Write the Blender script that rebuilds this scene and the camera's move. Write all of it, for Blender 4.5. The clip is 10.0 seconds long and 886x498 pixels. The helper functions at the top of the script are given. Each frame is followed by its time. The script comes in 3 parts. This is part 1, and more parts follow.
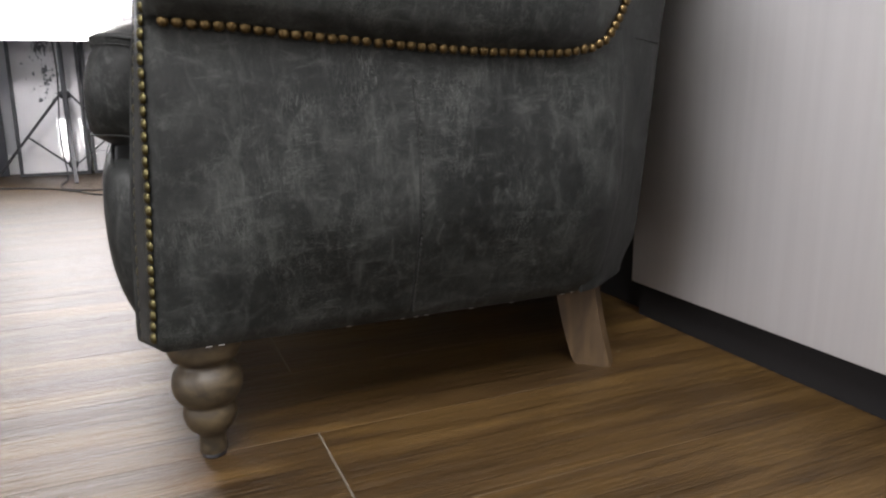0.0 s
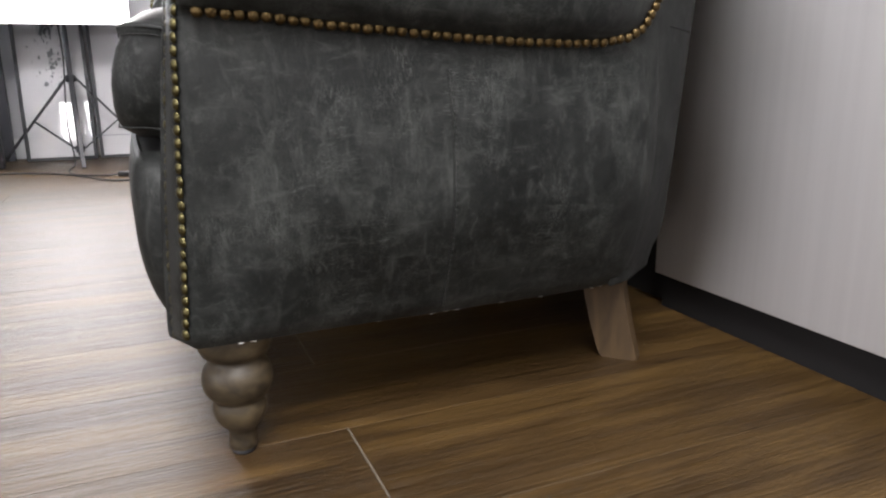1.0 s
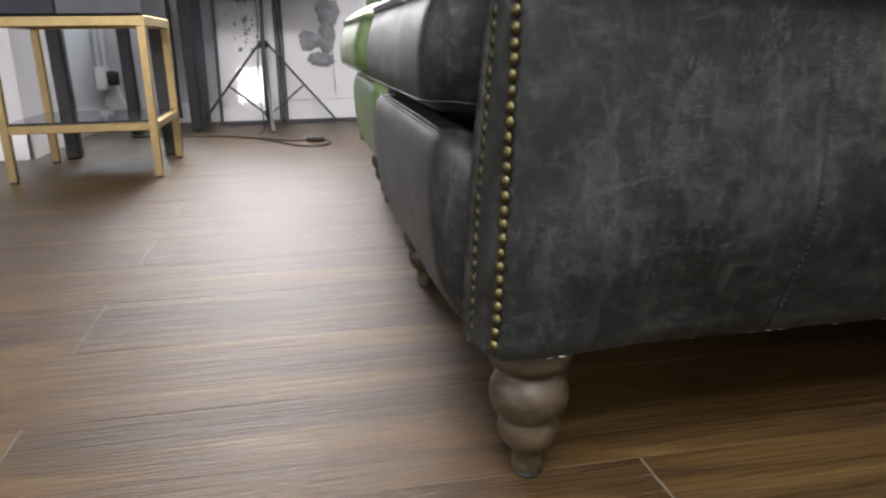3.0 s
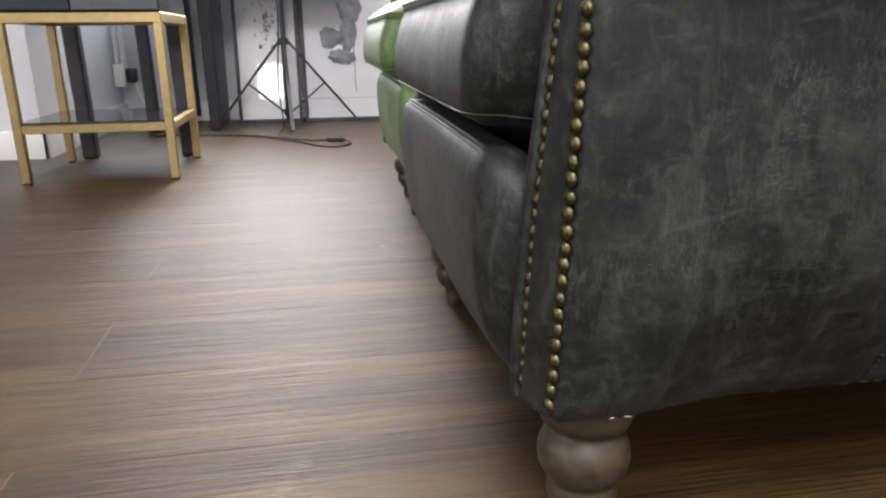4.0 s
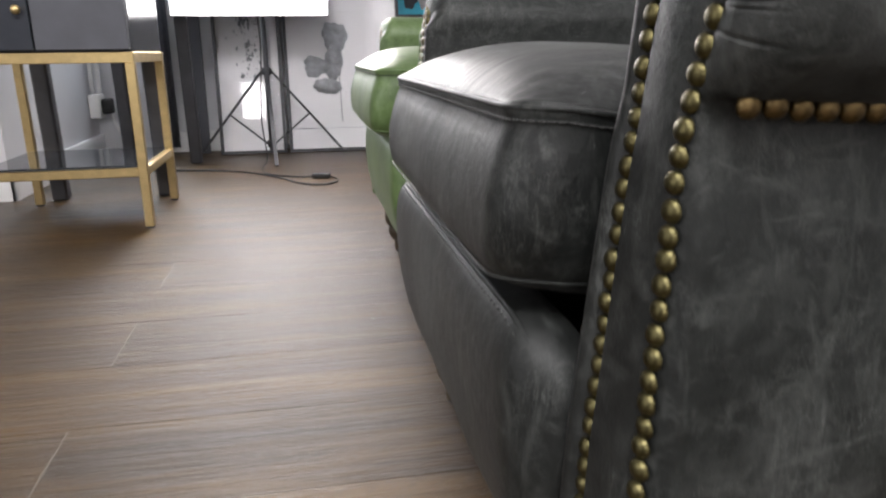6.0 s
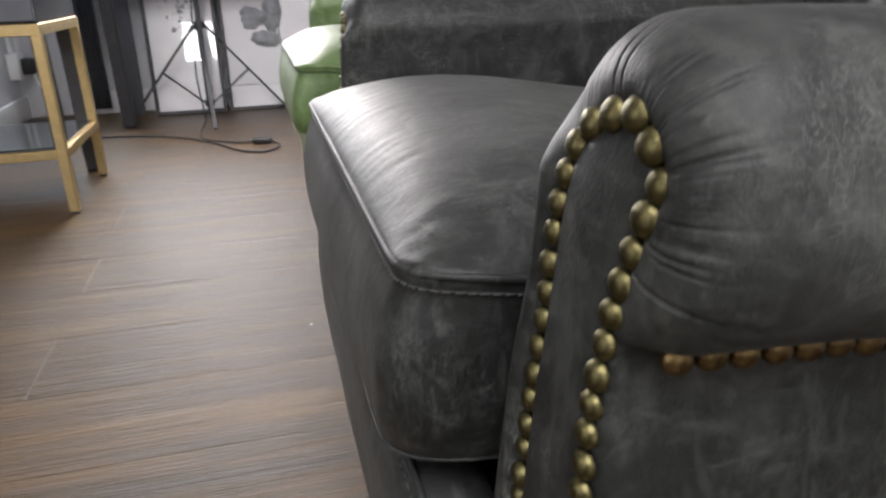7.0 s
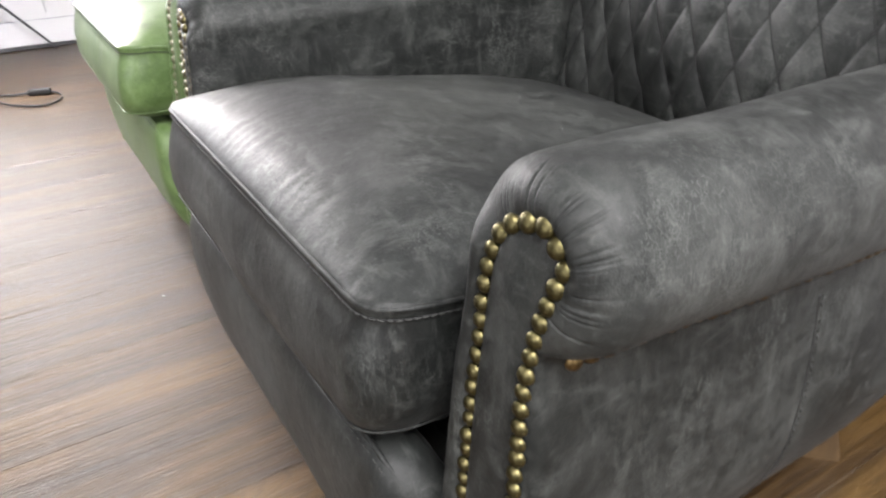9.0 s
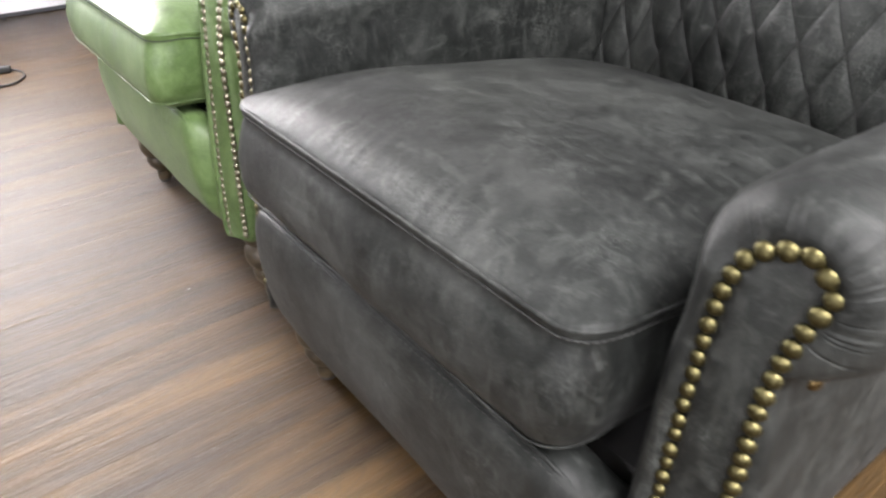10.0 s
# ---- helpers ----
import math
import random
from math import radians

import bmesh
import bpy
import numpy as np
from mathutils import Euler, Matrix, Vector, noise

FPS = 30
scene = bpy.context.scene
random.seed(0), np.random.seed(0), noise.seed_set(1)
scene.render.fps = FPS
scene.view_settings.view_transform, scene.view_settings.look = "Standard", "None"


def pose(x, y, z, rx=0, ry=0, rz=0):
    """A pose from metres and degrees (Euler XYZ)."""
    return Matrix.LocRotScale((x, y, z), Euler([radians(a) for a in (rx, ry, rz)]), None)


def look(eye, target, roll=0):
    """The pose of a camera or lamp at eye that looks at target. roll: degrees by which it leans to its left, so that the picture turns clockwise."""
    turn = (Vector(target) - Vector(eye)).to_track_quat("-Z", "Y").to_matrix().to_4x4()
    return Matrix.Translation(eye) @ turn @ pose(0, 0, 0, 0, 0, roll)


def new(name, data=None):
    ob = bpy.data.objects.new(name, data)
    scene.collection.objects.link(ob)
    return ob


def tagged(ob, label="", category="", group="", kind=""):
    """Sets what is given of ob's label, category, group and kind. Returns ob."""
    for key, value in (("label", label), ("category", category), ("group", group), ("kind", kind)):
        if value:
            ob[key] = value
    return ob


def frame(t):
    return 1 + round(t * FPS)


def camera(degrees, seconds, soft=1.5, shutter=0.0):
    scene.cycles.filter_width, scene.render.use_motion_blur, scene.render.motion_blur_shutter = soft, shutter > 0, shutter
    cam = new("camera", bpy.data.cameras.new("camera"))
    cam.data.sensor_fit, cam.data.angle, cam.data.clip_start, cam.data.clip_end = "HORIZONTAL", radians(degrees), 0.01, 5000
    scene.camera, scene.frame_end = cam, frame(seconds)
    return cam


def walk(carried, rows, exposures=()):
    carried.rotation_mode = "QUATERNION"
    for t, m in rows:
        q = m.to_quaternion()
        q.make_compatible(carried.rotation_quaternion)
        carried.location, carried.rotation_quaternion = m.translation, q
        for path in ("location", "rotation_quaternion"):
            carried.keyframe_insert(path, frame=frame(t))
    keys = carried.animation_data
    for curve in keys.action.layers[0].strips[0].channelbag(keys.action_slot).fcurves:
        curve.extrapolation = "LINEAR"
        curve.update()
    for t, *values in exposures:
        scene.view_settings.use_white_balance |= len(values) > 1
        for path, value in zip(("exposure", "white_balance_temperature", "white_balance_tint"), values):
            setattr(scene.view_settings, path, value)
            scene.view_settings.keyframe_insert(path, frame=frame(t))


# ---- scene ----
cam = camera(64.4, 10.0, soft=2.2, shutter=0.5)
PATH = [
    (0, (-0.009, 0.004, 0.388), (0.754, 1.799, -0.054), -0.9),
    (0.5, (-0.017, 0.013, 0.389), (0.745, 1.802, -0.08), -0.9),
    (1, (-0.034, 0.031, 0.397), (0.72, 1.818, -0.09), -0.8),
    (1.5, (-0.068, 0.068, 0.407), (0.653, 1.864, -0.097), -0.9),
    (2, (-0.112, 0.122, 0.405), (0.483, 1.957, -0.122), -0.9),
    (2.5, (-0.141, 0.159, 0.403), (0.324, 2.025, -0.147), -0.8),
    (3, (-0.157, 0.195, 0.398), (0.214, 2.076, -0.17), -0.8),
    (3.2, (-0.165, 0.209, 0.398), (0.18, 2.094, -0.172), -0.8),
    (4.3, (-0.152, 0.312, 0.404), (0.169, 2.2, -0.173), -0.6),
    (4.5, (-0.147, 0.321, 0.404), (0.181, 2.21, -0.165), -0.6),
    (5, (-0.145, 0.345, 0.42), (0.191, 2.238, -0.132), -0.5),
    (5.5, (-0.157, 0.376, 0.439), (0.18, 2.275, -0.088), -0.5),
    (5.7, (-0.157, 0.4, 0.45), (0.189, 2.298, -0.075), -0.5),
    (6.8, (-0.102, 0.518, 0.545), (0.313, 2.351, -0.137), -1.7),
    (7, (-0.092, 0.529, 0.56), (0.361, 2.338, -0.162), -1.6),
    (7.5, (-0.09, 0.538, 0.592), (0.479, 2.271, -0.229), -1.7),
    (8, (-0.123, 0.521, 0.615), (0.534, 2.198, -0.254), -1.7),
    (8.5, (-0.161, 0.493, 0.644), (0.61, 2.085, -0.288), -1.4),
    (9, (-0.18, 0.487, 0.671), (0.734, 1.978, -0.299), -1.3),
    (9.5, (-0.233, 0.528, 0.671), (0.763, 1.928, -0.353), -1.1),
    (10, (-0.285, 0.591, 0.702), (0.714, 1.95, -0.372), -1.4),
]
EXPOSURES = [(0, 0.15), (2, 0.12), (3, 0.04), (5.5, 0.02), (7, -0.06), (7.5, 0.08), (8, 0.32), (8.5, 0.64), (9.5, 0.95), (10, 0.98)]
walk(cam, [(t, look(eye, target, roll)) for t, eye, target, roll in PATH], EXPOSURES)


# ---- world, sun, lights ----
def build_world():
    w = bpy.data.worlds.new("world")
    scene.world = w
    w.use_nodes = True
    nt = w.node_tree
    bg = nt.nodes["Background"]
    sky = nt.nodes.new("ShaderNodeTexSky")
    sky.sky_type, sky.sun_disc = "NISHITA", False
    sky.sun_elevation, sky.sun_rotation = radians(40), radians(200)
    nt.links.new(sky.outputs[0], bg.inputs[0])
    bg.inputs[1].default_value = 0.10


def area(name, m, w, h, power, color):
    d = bpy.data.lights.new(name, "AREA")
    d.shape, d.size, d.size_y, d.energy, d.color = "RECTANGLE", w, h, power, color
    ob = new(name, d)
    ob.matrix_world = m
    return ob


build_world()
# daylight in the opening of the wall behind
area("daylight_street", look((-0.80, -2.98, 1.42), (-0.6, 1.0, 0.5)), 0.44, 0.5, 30, (1.0, 0.96, 0.95))
# added fill from the unseen left side, to brighten the cabinet and chair fronts
area("side_fill", look((-4.93, -0.60, 1.75), (0.2, 0.2, 0.5)), 3.4, 1.5, 130, (1.0, 0.955, 0.975))
# added fill from overhead, to lift chair tops and floor; no known source
area("overhead_fill", pose(-0.35, -0.90, 2.72), 1.2, 1.8, 200, (1.0, 0.975, 0.985))
area("daylight_far", look((-0.98, 4.14, 1.25), (-0.6, 0.5, 0.3)), 0.18, 1.1, 16, (0.86, 0.93, 1.0))
# the lit face of the softbox
area("softbox_light", look((-0.35, 3.64, 1.12), (-0.30, 0.5, 0.35)), 0.60, 0.94, 80, (1.0, 0.94, 0.95))


# ---- materials ----
class Nodes:
    def __init__(self, name):
        self.m = bpy.data.materials.new(name)
        self.m.use_nodes = True
        self.nt = self.m.node_tree
        self.b = self.nt.nodes["Principled BSDF"]
        self.tc = self.nt.nodes.new("ShaderNodeTexCoord")

    def n(self, kind, **kw):
        nd = self.nt.nodes.new("ShaderNode" + kind)
        for k, v in kw.items():
            setattr(nd, k, v)
        return nd

    def link(self, a, b):
        self.nt.links.new(a, b)

    def coords(self, scale=(1, 1, 1), rot=(0, 0, 0), out="Object"):
        mp = self.n("Mapping")
        mp.inputs["Scale"].default_value = scale
        mp.inputs["Rotation"].default_value = rot
        self.link(self.tc.outputs[out], mp.inputs[0])
        return mp.outputs[0]

    def noise(self, vec, scale, detail=4, rough=0.55, dist=0.0):
        t = self.n("TexNoise")
        t.inputs["Scale"].default_value, t.inputs["Detail"].default_value = scale, detail
        t.inputs["Roughness"].default_value, t.inputs["Distortion"].default_value = rough, dist
        self.link(vec, t.inputs["Vector"])
        return t.outputs[0]

    def ramp(self, fac, stops):
        r = self.n("ValToRGB")
        el = r.color_ramp.elements
        while len(el) < len(stops):
            el.new(0.5)
        for e, (p, c) in zip(el, stops):
            e.position = p
            e.color = (*c, 1) if len(c) == 3 else c
        self.link(fac, r.inputs[0])
        return r.outputs[0]

    def mix(self, fac, a, b, mode="MIX"):
        x = self.n("Mix", data_type="RGBA", blend_type=mode)
        for v, sock in ((fac, x.inputs[0]), (a, x.inputs[6]), (b, x.inputs[7])):
            if isinstance(v, (int, float)):
                sock.default_value = v
            elif isinstance(v, tuple):
                sock.default_value = (*v, 1)
            else:
                self.link(v, sock)
        return x.outputs[2]

    def math(self, op, a, b=None):
        x = self.n("Math", operation=op)
        for v, sock in ((a, x.inputs[0]), (b, x.inputs[1])):
            if v is None:
                continue
            if isinstance(v, (int, float)):
                sock.default_value = v
            else:
                self.link(v, sock)
        return x.outputs[0]

    def bump(self, height, strength, dist, prev=None):
        b = self.n("Bump")
        b.inputs["Strength"].default_value, b.inputs["Distance"].default_value = strength, dist
        self.link(height, b.inputs["Height"])
        if prev is not None:
            self.link(prev, b.inputs["Normal"])
        return b.outputs[0]

    def done(self, color=None, rough=None, metal=0.0, normal=None, spec=0.5):
        for v, key in ((color, "Base Color"), (rough, "Roughness"), (metal, "Metallic"), (normal, "Normal"), (spec, "Specular IOR Level")):
            if v is None:
                continue
            sock = self.b.inputs[key]
            if isinstance(v, tuple):
                sock.default_value = (*v, 1)
            elif isinstance(v, (int, float)):
                sock.default_value = v
            else:
                self.link(v, sock)
        return self.m


def grey(v):
    return (v, v, v)


def make_leather(name, dark, mid, light, scuff, rough=0.5, spec=0.4, sheen=0.012):
    """Waxed pull-up leather: mottled tone, soft pale strokes, fine crackle in worn patches, pebbled grain."""
    k = Nodes(name)
    o = k.coords()
    big = k.noise(o, 7, 3, 0.5, 0.4)
    clump = k.noise(o, 34, 9, 0.74, 0.5)
    tone = k.math("ADD", k.math("MULTIPLY", big, 0.5), k.math("MULTIPLY", clump, 0.5))
    base = k.ramp(tone, [(0.40, dark), (0.50, mid), (0.61, light)])
    strokes = None
    for rot, sc in (((0.2, 0.6, 0.3), (52, 52, 13)), ((0.9, -0.7, 0.1), (47, 47, 13)), ((0.1, 0.1, 0.9), (58, 14, 50)), ((1.2, 0.3, 0.5), (20, 62, 62))):
        f = k.ramp(k.noise(k.coords(sc, rot), 1.0, 6, 0.66, 0.5), [(0.56, grey(0.0)), (0.75, grey(1.0))])
        strokes = f if strokes is None else k.math("MAXIMUM", strokes, f)
    # crackle: fine pale scratches that run and cross in several directions, in worn patches
    crack = None
    for rot, sc, wd in (((0.3, 0.5, 0.2), (230, 210, 34), 0.020), ((0.8, -0.6, 0.4), (40, 250, 190), 0.018), ((-0.6, 0.9, 1.1), (260, 46, 220), 0.018), ((1.9, 0.3, -0.7), (190, 230, 40), 0.020), ((0.1, 1.3, 0.6), (300, 260, 60), 0.022)):
        n = k.noise(k.coords(sc, rot), 1.0, 2.5, 0.5, 0.35)
        line = k.ramp(k.math("ABSOLUTE", k.math("SUBTRACT", n, 0.5)), [(0.0, grey(1.0)), (wd, grey(0.0))])
        c = k.math("MULTIPLY", line, k.ramp(k.noise(k.coords((13, 13, 13), rot), 1.0, 4, 0.6), [(0.44, grey(0.0)), (0.62, grey(1.0))]))
        crack = c if crack is None else k.math("MAXIMUM", crack, c)
    patch = k.ramp(k.noise(o, 11, 5, 0.66, 0.6), [(0.42, grey(0.05)), (0.66, grey(1.0))])
    base = k.mix(k.math("MULTIPLY", strokes, 0.22), base, scuff)
    base = k.mix(k.math("MULTIPLY", k.math("MULTIPLY", crack, patch), 0.46), base, scuff)
    grain = k.n("TexVoronoi", feature="DISTANCE_TO_EDGE")
    grain.inputs["Scale"].default_value = 480
    k.link(o, grain.inputs["Vector"])
    b1 = k.bump(k.noise(o, 30, 6, 0.65), 0.4, 0.004)
    b2 = k.bump(k.math("MINIMUM", grain.outputs[0], 0.25), 0.14, 0.0012, b1)
    b3 = k.bump(crack, -0.25, 0.0008, b2)
    r = k.math("ADD", k.math("MULTIPLY", tone, 0.35), rough - 0.17)
    # waxed nap: a soft pale sheen at grazing angles
    k.b.inputs["Sheen Weight"].default_value, k.b.inputs["Sheen Roughness"].default_value = sheen, 0.45
    k.b.inputs["Sheen Tint"].default_value = (0.92, 0.90, 0.90, 1)
    return k.done(base, r, normal=b3, spec=spec)


def make_wood(name, dark, mid, light, scale=(6, 60, 60), rough=0.45):
    k = Nodes(name)
    f = k.noise(k.coords(scale), 1.0, 6, 0.6, 0.7)
    wide = k.noise(k.coords((9, 9, 9)), 1.0, 4, 0.6)
    c = k.ramp(f, [(0.3, dark), (0.5, mid), (0.72, light)])
    c = k.mix(k.ramp(wide, [(0.45, grey(0.0)), (0.8, grey(0.5))]), c, dark)
    return k.done(c, rough, normal=k.bump(f, 0.3, 0.002))


def make_plank():
    k = Nodes("oak_plank")
    info = k.n("ObjectInfo")
    # each board shows another stretch of the grain
    off = k.n("VectorMath", operation="SCALE")
    off.inputs[0].default_value = (7.3, 11.7, 3.1)
    k.link(info.outputs["Random"], off.inputs["Scale"])
    add = k.n("VectorMath", operation="ADD")
    k.link(k.tc.outputs["Object"], add.inputs[0])
    k.link(off.outputs[0], add.inputs[1])

    def co(sc):
        mp = k.n("Mapping")
        mp.inputs["Scale"].default_value = sc
        k.link(add.outputs[0], mp.inputs[0])
        return mp.outputs[0]

    cath = k.noise(co((1.6, 14, 1)), 1.0, 3, 0.5, 1.1)
    rings = k.math("ABSOLUTE", k.math("SINE", k.math("ADD", k.math("MULTIPLY", cath, 62), k.math("MULTIPLY", k.noise(co((30, 120, 1)), 1.0, 3, 0.6), 1.6))))
    fine = k.noise(co((9, 290, 1)), 1.0, 4, 0.65, 0.3)
    broad = k.noise(co((1.7, 16, 1)), 1.0, 4, 0.62, 0.5)
    base = k.ramp(broad, [(0.36, (0.0195, 0.0100, 0.0026)), (0.50, (0.040, 0.0215, 0.0056)), (0.66, (0.093, 0.0530, 0.0150))])
    base = k.mix(k.math("MULTIPLY", k.ramp(rings, [(0.0, grey(1.0)), (0.5, grey(0.0))]), 0.45), base, (0.024, 0.014, 0.006))
    base = k.mix(k.math("MULTIPLY", k.ramp(fine, [(0.42, grey(0.0)), (0.7, grey(1.0))]), 0.45), base, (0.106, 0.061, 0.0205))
    tone = k.math("ADD", 0.74, k.math("MULTIPLY", info.outputs["Random"], 0.26))
    vm = k.n("VectorMath", operation="SCALE")
    k.link(base, vm.inputs[0])
    k.link(tone, vm.inputs["Scale"])
    wide = k.noise(co((2.5, 26, 1)), 1.0, 3, 0.5, 0.4)
    mid = k.noise(co((4, 75, 1)), 1.0, 3, 0.5, 0.3)
    h = k.math("ADD", k.math("MULTIPLY", fine, 0.95), k.math("ADD", k.math("MULTIPLY", wide, 0.5), mid))
    r = k.math("ADD", 0.235, k.math("MULTIPLY", k.math("ADD", fine, mid), 0.15))
    return k.done(vm.outputs[0], r, normal=k.bump(h, 0.55, 0.0046), spec=0.40)


def make_plain(name, color, rough=0.5, metal=0.0, var=0.12, scale=12, spec=0.5, bump=0.0, stretch=(1, 1, 1)):
    k = Nodes(name)
    f = k.noise(k.coords(stretch), scale, 5, 0.6)
    lo, hi = tuple(c * (1 - var) for c in color), tuple(min(1, c * (1 + var)) for c in color)
    c = k.ramp(f, [(0.3, lo), (0.7, hi)])
    fine = k.noise(k.coords(stretch), scale * 14, 3, 0.5)
    r = k.math("ADD", rough - 0.06, k.math("MULTIPLY", fine, 0.12))
    return k.done(c, r, metal, k.bump(fine, bump, 0.002) if bump else None, spec)


def make_glass(name, tint=(1, 1, 1), rough=0.02):
    k = Nodes(name)
    k.b.inputs["Transmission Weight"].default_value = 1.0
    k.b.inputs["IOR"].default_value = 1.45
    return k.done(tint, rough)


def make_glow(name, color, strength):
    k = Nodes(name)
    k.b.inputs["Emission Color"].default_value = (*color, 1)
    k.b.inputs["Emission Strength"].default_value = strength
    return k.done(color, 0.6)


LEATHER = make_leather("grey_leather", (0.0028, 0.0034, 0.0031), (0.0078, 0.0088, 0.0082), (0.0225, 0.0240, 0.0226), (0.126, 0.134, 0.125), 0.55, 0.25)
GREEN = make_leather("green_leather", (0.042, 0.074, 0.020), (0.072, 0.115, 0.038), (0.105, 0.150, 0.064), (0.18, 0.23, 0.13), 0.47)
BRASS = make_plain("antique_brass", (0.092, 0.081, 0.038), 0.42, 1.0, 0.5, 320, bump=0.12)
COPPER = make_plain("browned_brass", (0.120, 0.084, 0.038), 0.40, 1.0, 0.5, 320, bump=0.1)
PEWTER = make_plain("pale_brass", (0.22, 0.205, 0.155), 0.38, 1.0, 0.3, 160, bump=0.1)
LEGWOOD = make_wood("turned_leg_wood", (0.014, 0.010, 0.005), (0.045, 0.032, 0.016), (0.086, 0.063, 0.032), (34, 34, 60), 0.52)
BACKWOOD = make_wood("back_leg_wood", (0.034, 0.019, 0.007), (0.064, 0.038, 0.015), (0.100, 0.062, 0.028), (60, 60, 9), 0.55)
PLANK = make_plank()
JOINT = make_plain("joint_filler", (0.115, 0.100, 0.080), 0.45)
SUBFLOOR = make_plain("subfloor", (0.26, 0.22, 0.18), 0.9)
DUSTCLOTH = make_plain("black_dust_cloth", (0.012, 0.012, 0.012), 0.95)
THREAD = make_plain("stitch_thread", (0.0045, 0.0045, 0.0045), 0.8)
PALETHREAD = make_plain("pale_thread", (0.022, 0.023, 0.021), 0.8)
STEEL = make_plain("staple_steel", (0.7, 0.7, 0.7), 0.3, 1.0)
WHITEPANEL = make_plain("white_panel", (0.84, 0.84, 0.85), 0.42, 0.0, 0.03, 1.0, bump=0.12, stretch=(60, 60, 1.0))
BLACKPLINTH = make_plain("black_plinth", (0.010, 0.0095, 0.010), 0.62, spec=0.3)
WALLPAINT = make_plain("white_wall_paint", (0.60, 0.60, 0.625), 0.75, 0.0, 0.04, 3, bump=0.1)
GREYPAINT = make_plain("grey_wall_paint", (0.22, 0.21, 0.21), 0.8, 0.0, 0.06, 3)
CEILPAINT = make_plain("ceiling_paint", (0.62, 0.61, 0.61), 0.8, 0.0, 0.03, 3)
GOLD = make_plain("brushed_gold", (0.56, 0.43, 0.21), 0.38, 1.0, 0.12, 40)
BLACKLACQUER = make_plain("black_lacquer", (0.030, 0.034, 0.042), 0.16, 0.0, 0.2, 6)
BLACKMETAL = make_plain("black_metal", (0.036, 0.037, 0.042), 0.45, 0.0, 0.2, 20)
DARKGLASS = make_plain("smoked_glass", (0.03, 0.033, 0.037), 0.06)
GLASS = make_glass("clear_glass")
PAPER = make_plain("print_paper", (0.54, 0.535, 0.555), 0.7, 0.0, 0.05, 4)
INK = make_plain("leaf_ink", (0.19, 0.20, 0.215), 0.7, 0.0, 0.35, 22)
TEAL = make_plain("teal_ink", (0.02, 0.26, 0.36), 0.6, 0.0, 0.3, 9)
CURTAIN = make_plain("grey_curtain", (0.27, 0.285, 0.33), 0.85, 0.0, 0.2, 30)
CHARCOAL = make_plain("charcoal_board", (0.060, 0.063, 0.075), 0.55)
RUBBER = make_plain("black_rubber", (0.016, 0.016, 0.017), 0.55)
PLASTIC = make_plain("white_plastic", (0.75, 0.75, 0.75), 0.4, 0.0, 0.03)
SOFTGLOW = make_glow("softbox_cloth", (1.0, 0.97, 0.97), 7.0)
WINDOWGLOW = make_glow("bright_sky", (0.93, 0.97, 1.0), 5.0)


# ---- mesh helpers ----
def part(name, bm, material, parent=None, label="", smooth=True):
    me = bpy.data.meshes.new(name)
    bm.normal_update()
    bm.to_mesh(me)
    bm.free()
    return part_of(name, me, material, parent, label, smooth)


def part_of(name, me, material, parent=None, label="", smooth=True):
    if not me.materials:
        me.materials.append(material)
        me.polygons.foreach_set("use_smooth", [smooth] * len(me.polygons))
    ob = new(name, me)
    if parent is not None:
        ob.parent = parent
    return tagged(ob, label) if label else ob


def empty(name, m, label, category, group=""):
    ob = new(name)
    ob.empty_display_size = 0.05
    ob.matrix_world = m
    return tagged(ob, label, category, group)


def grid_mesh(rows, close_u=False, close_v=False):
    """A sheet of quads over rows of points; u runs along a row, v from row to row."""
    bm = bmesh.new()
    vs = [[bm.verts.new(p) for p in r] for r in rows]
    nv, nu = len(vs), len(vs[0])
    for j in range(nv if close_v else nv - 1):
        for i in range(nu if close_u else nu - 1):
            bm.faces.new((vs[j][i], vs[j][(i + 1) % nu], vs[(j + 1) % nv][(i + 1) % nu], vs[(j + 1) % nv][i]))
    return bm, vs


def outward(bm):
    bmesh.ops.recalc_face_normals(bm, faces=bm.faces)
    return bm


def box(x0, x1, y0, y1, z0, z1, bevel=0.0, seg=2, bm=None):
    own = bmesh.new()
    bmesh.ops.create_cube(own, size=1.0)
    for v in own.verts:
        v.co = ((x0 + x1) / 2 + v.co.x * (x1 - x0), (y0 + y1) / 2 + v.co.y * (y1 - y0), (z0 + z1) / 2 + v.co.z * (z1 - z0))
    if bevel:
        bmesh.ops.bevel(own, geom=list(own.edges), offset=bevel, segments=seg, affect="EDGES", profile=0.5)
    return own if bm is None else merge(bm, own)


def merge(bm, other):
    me = bpy.data.meshes.new("tmp")
    other.to_mesh(me)
    other.free()
    bm.from_mesh(me)
    bpy.data.meshes.remove(me)
    return bm


def lathe(profile, segments=32, cx=0.0, cy=0.0):
    rows = [[(cx + r * math.cos(2 * math.pi * i / segments), cy + r * math.sin(2 * math.pi * i / segments), z) for i in range(segments)] for r, z in profile]
    bm, vs = grid_mesh(rows, close_u=True)
    bm.faces.new(vs[0])
    bm.faces.new(vs[-1])
    return outward(bm)


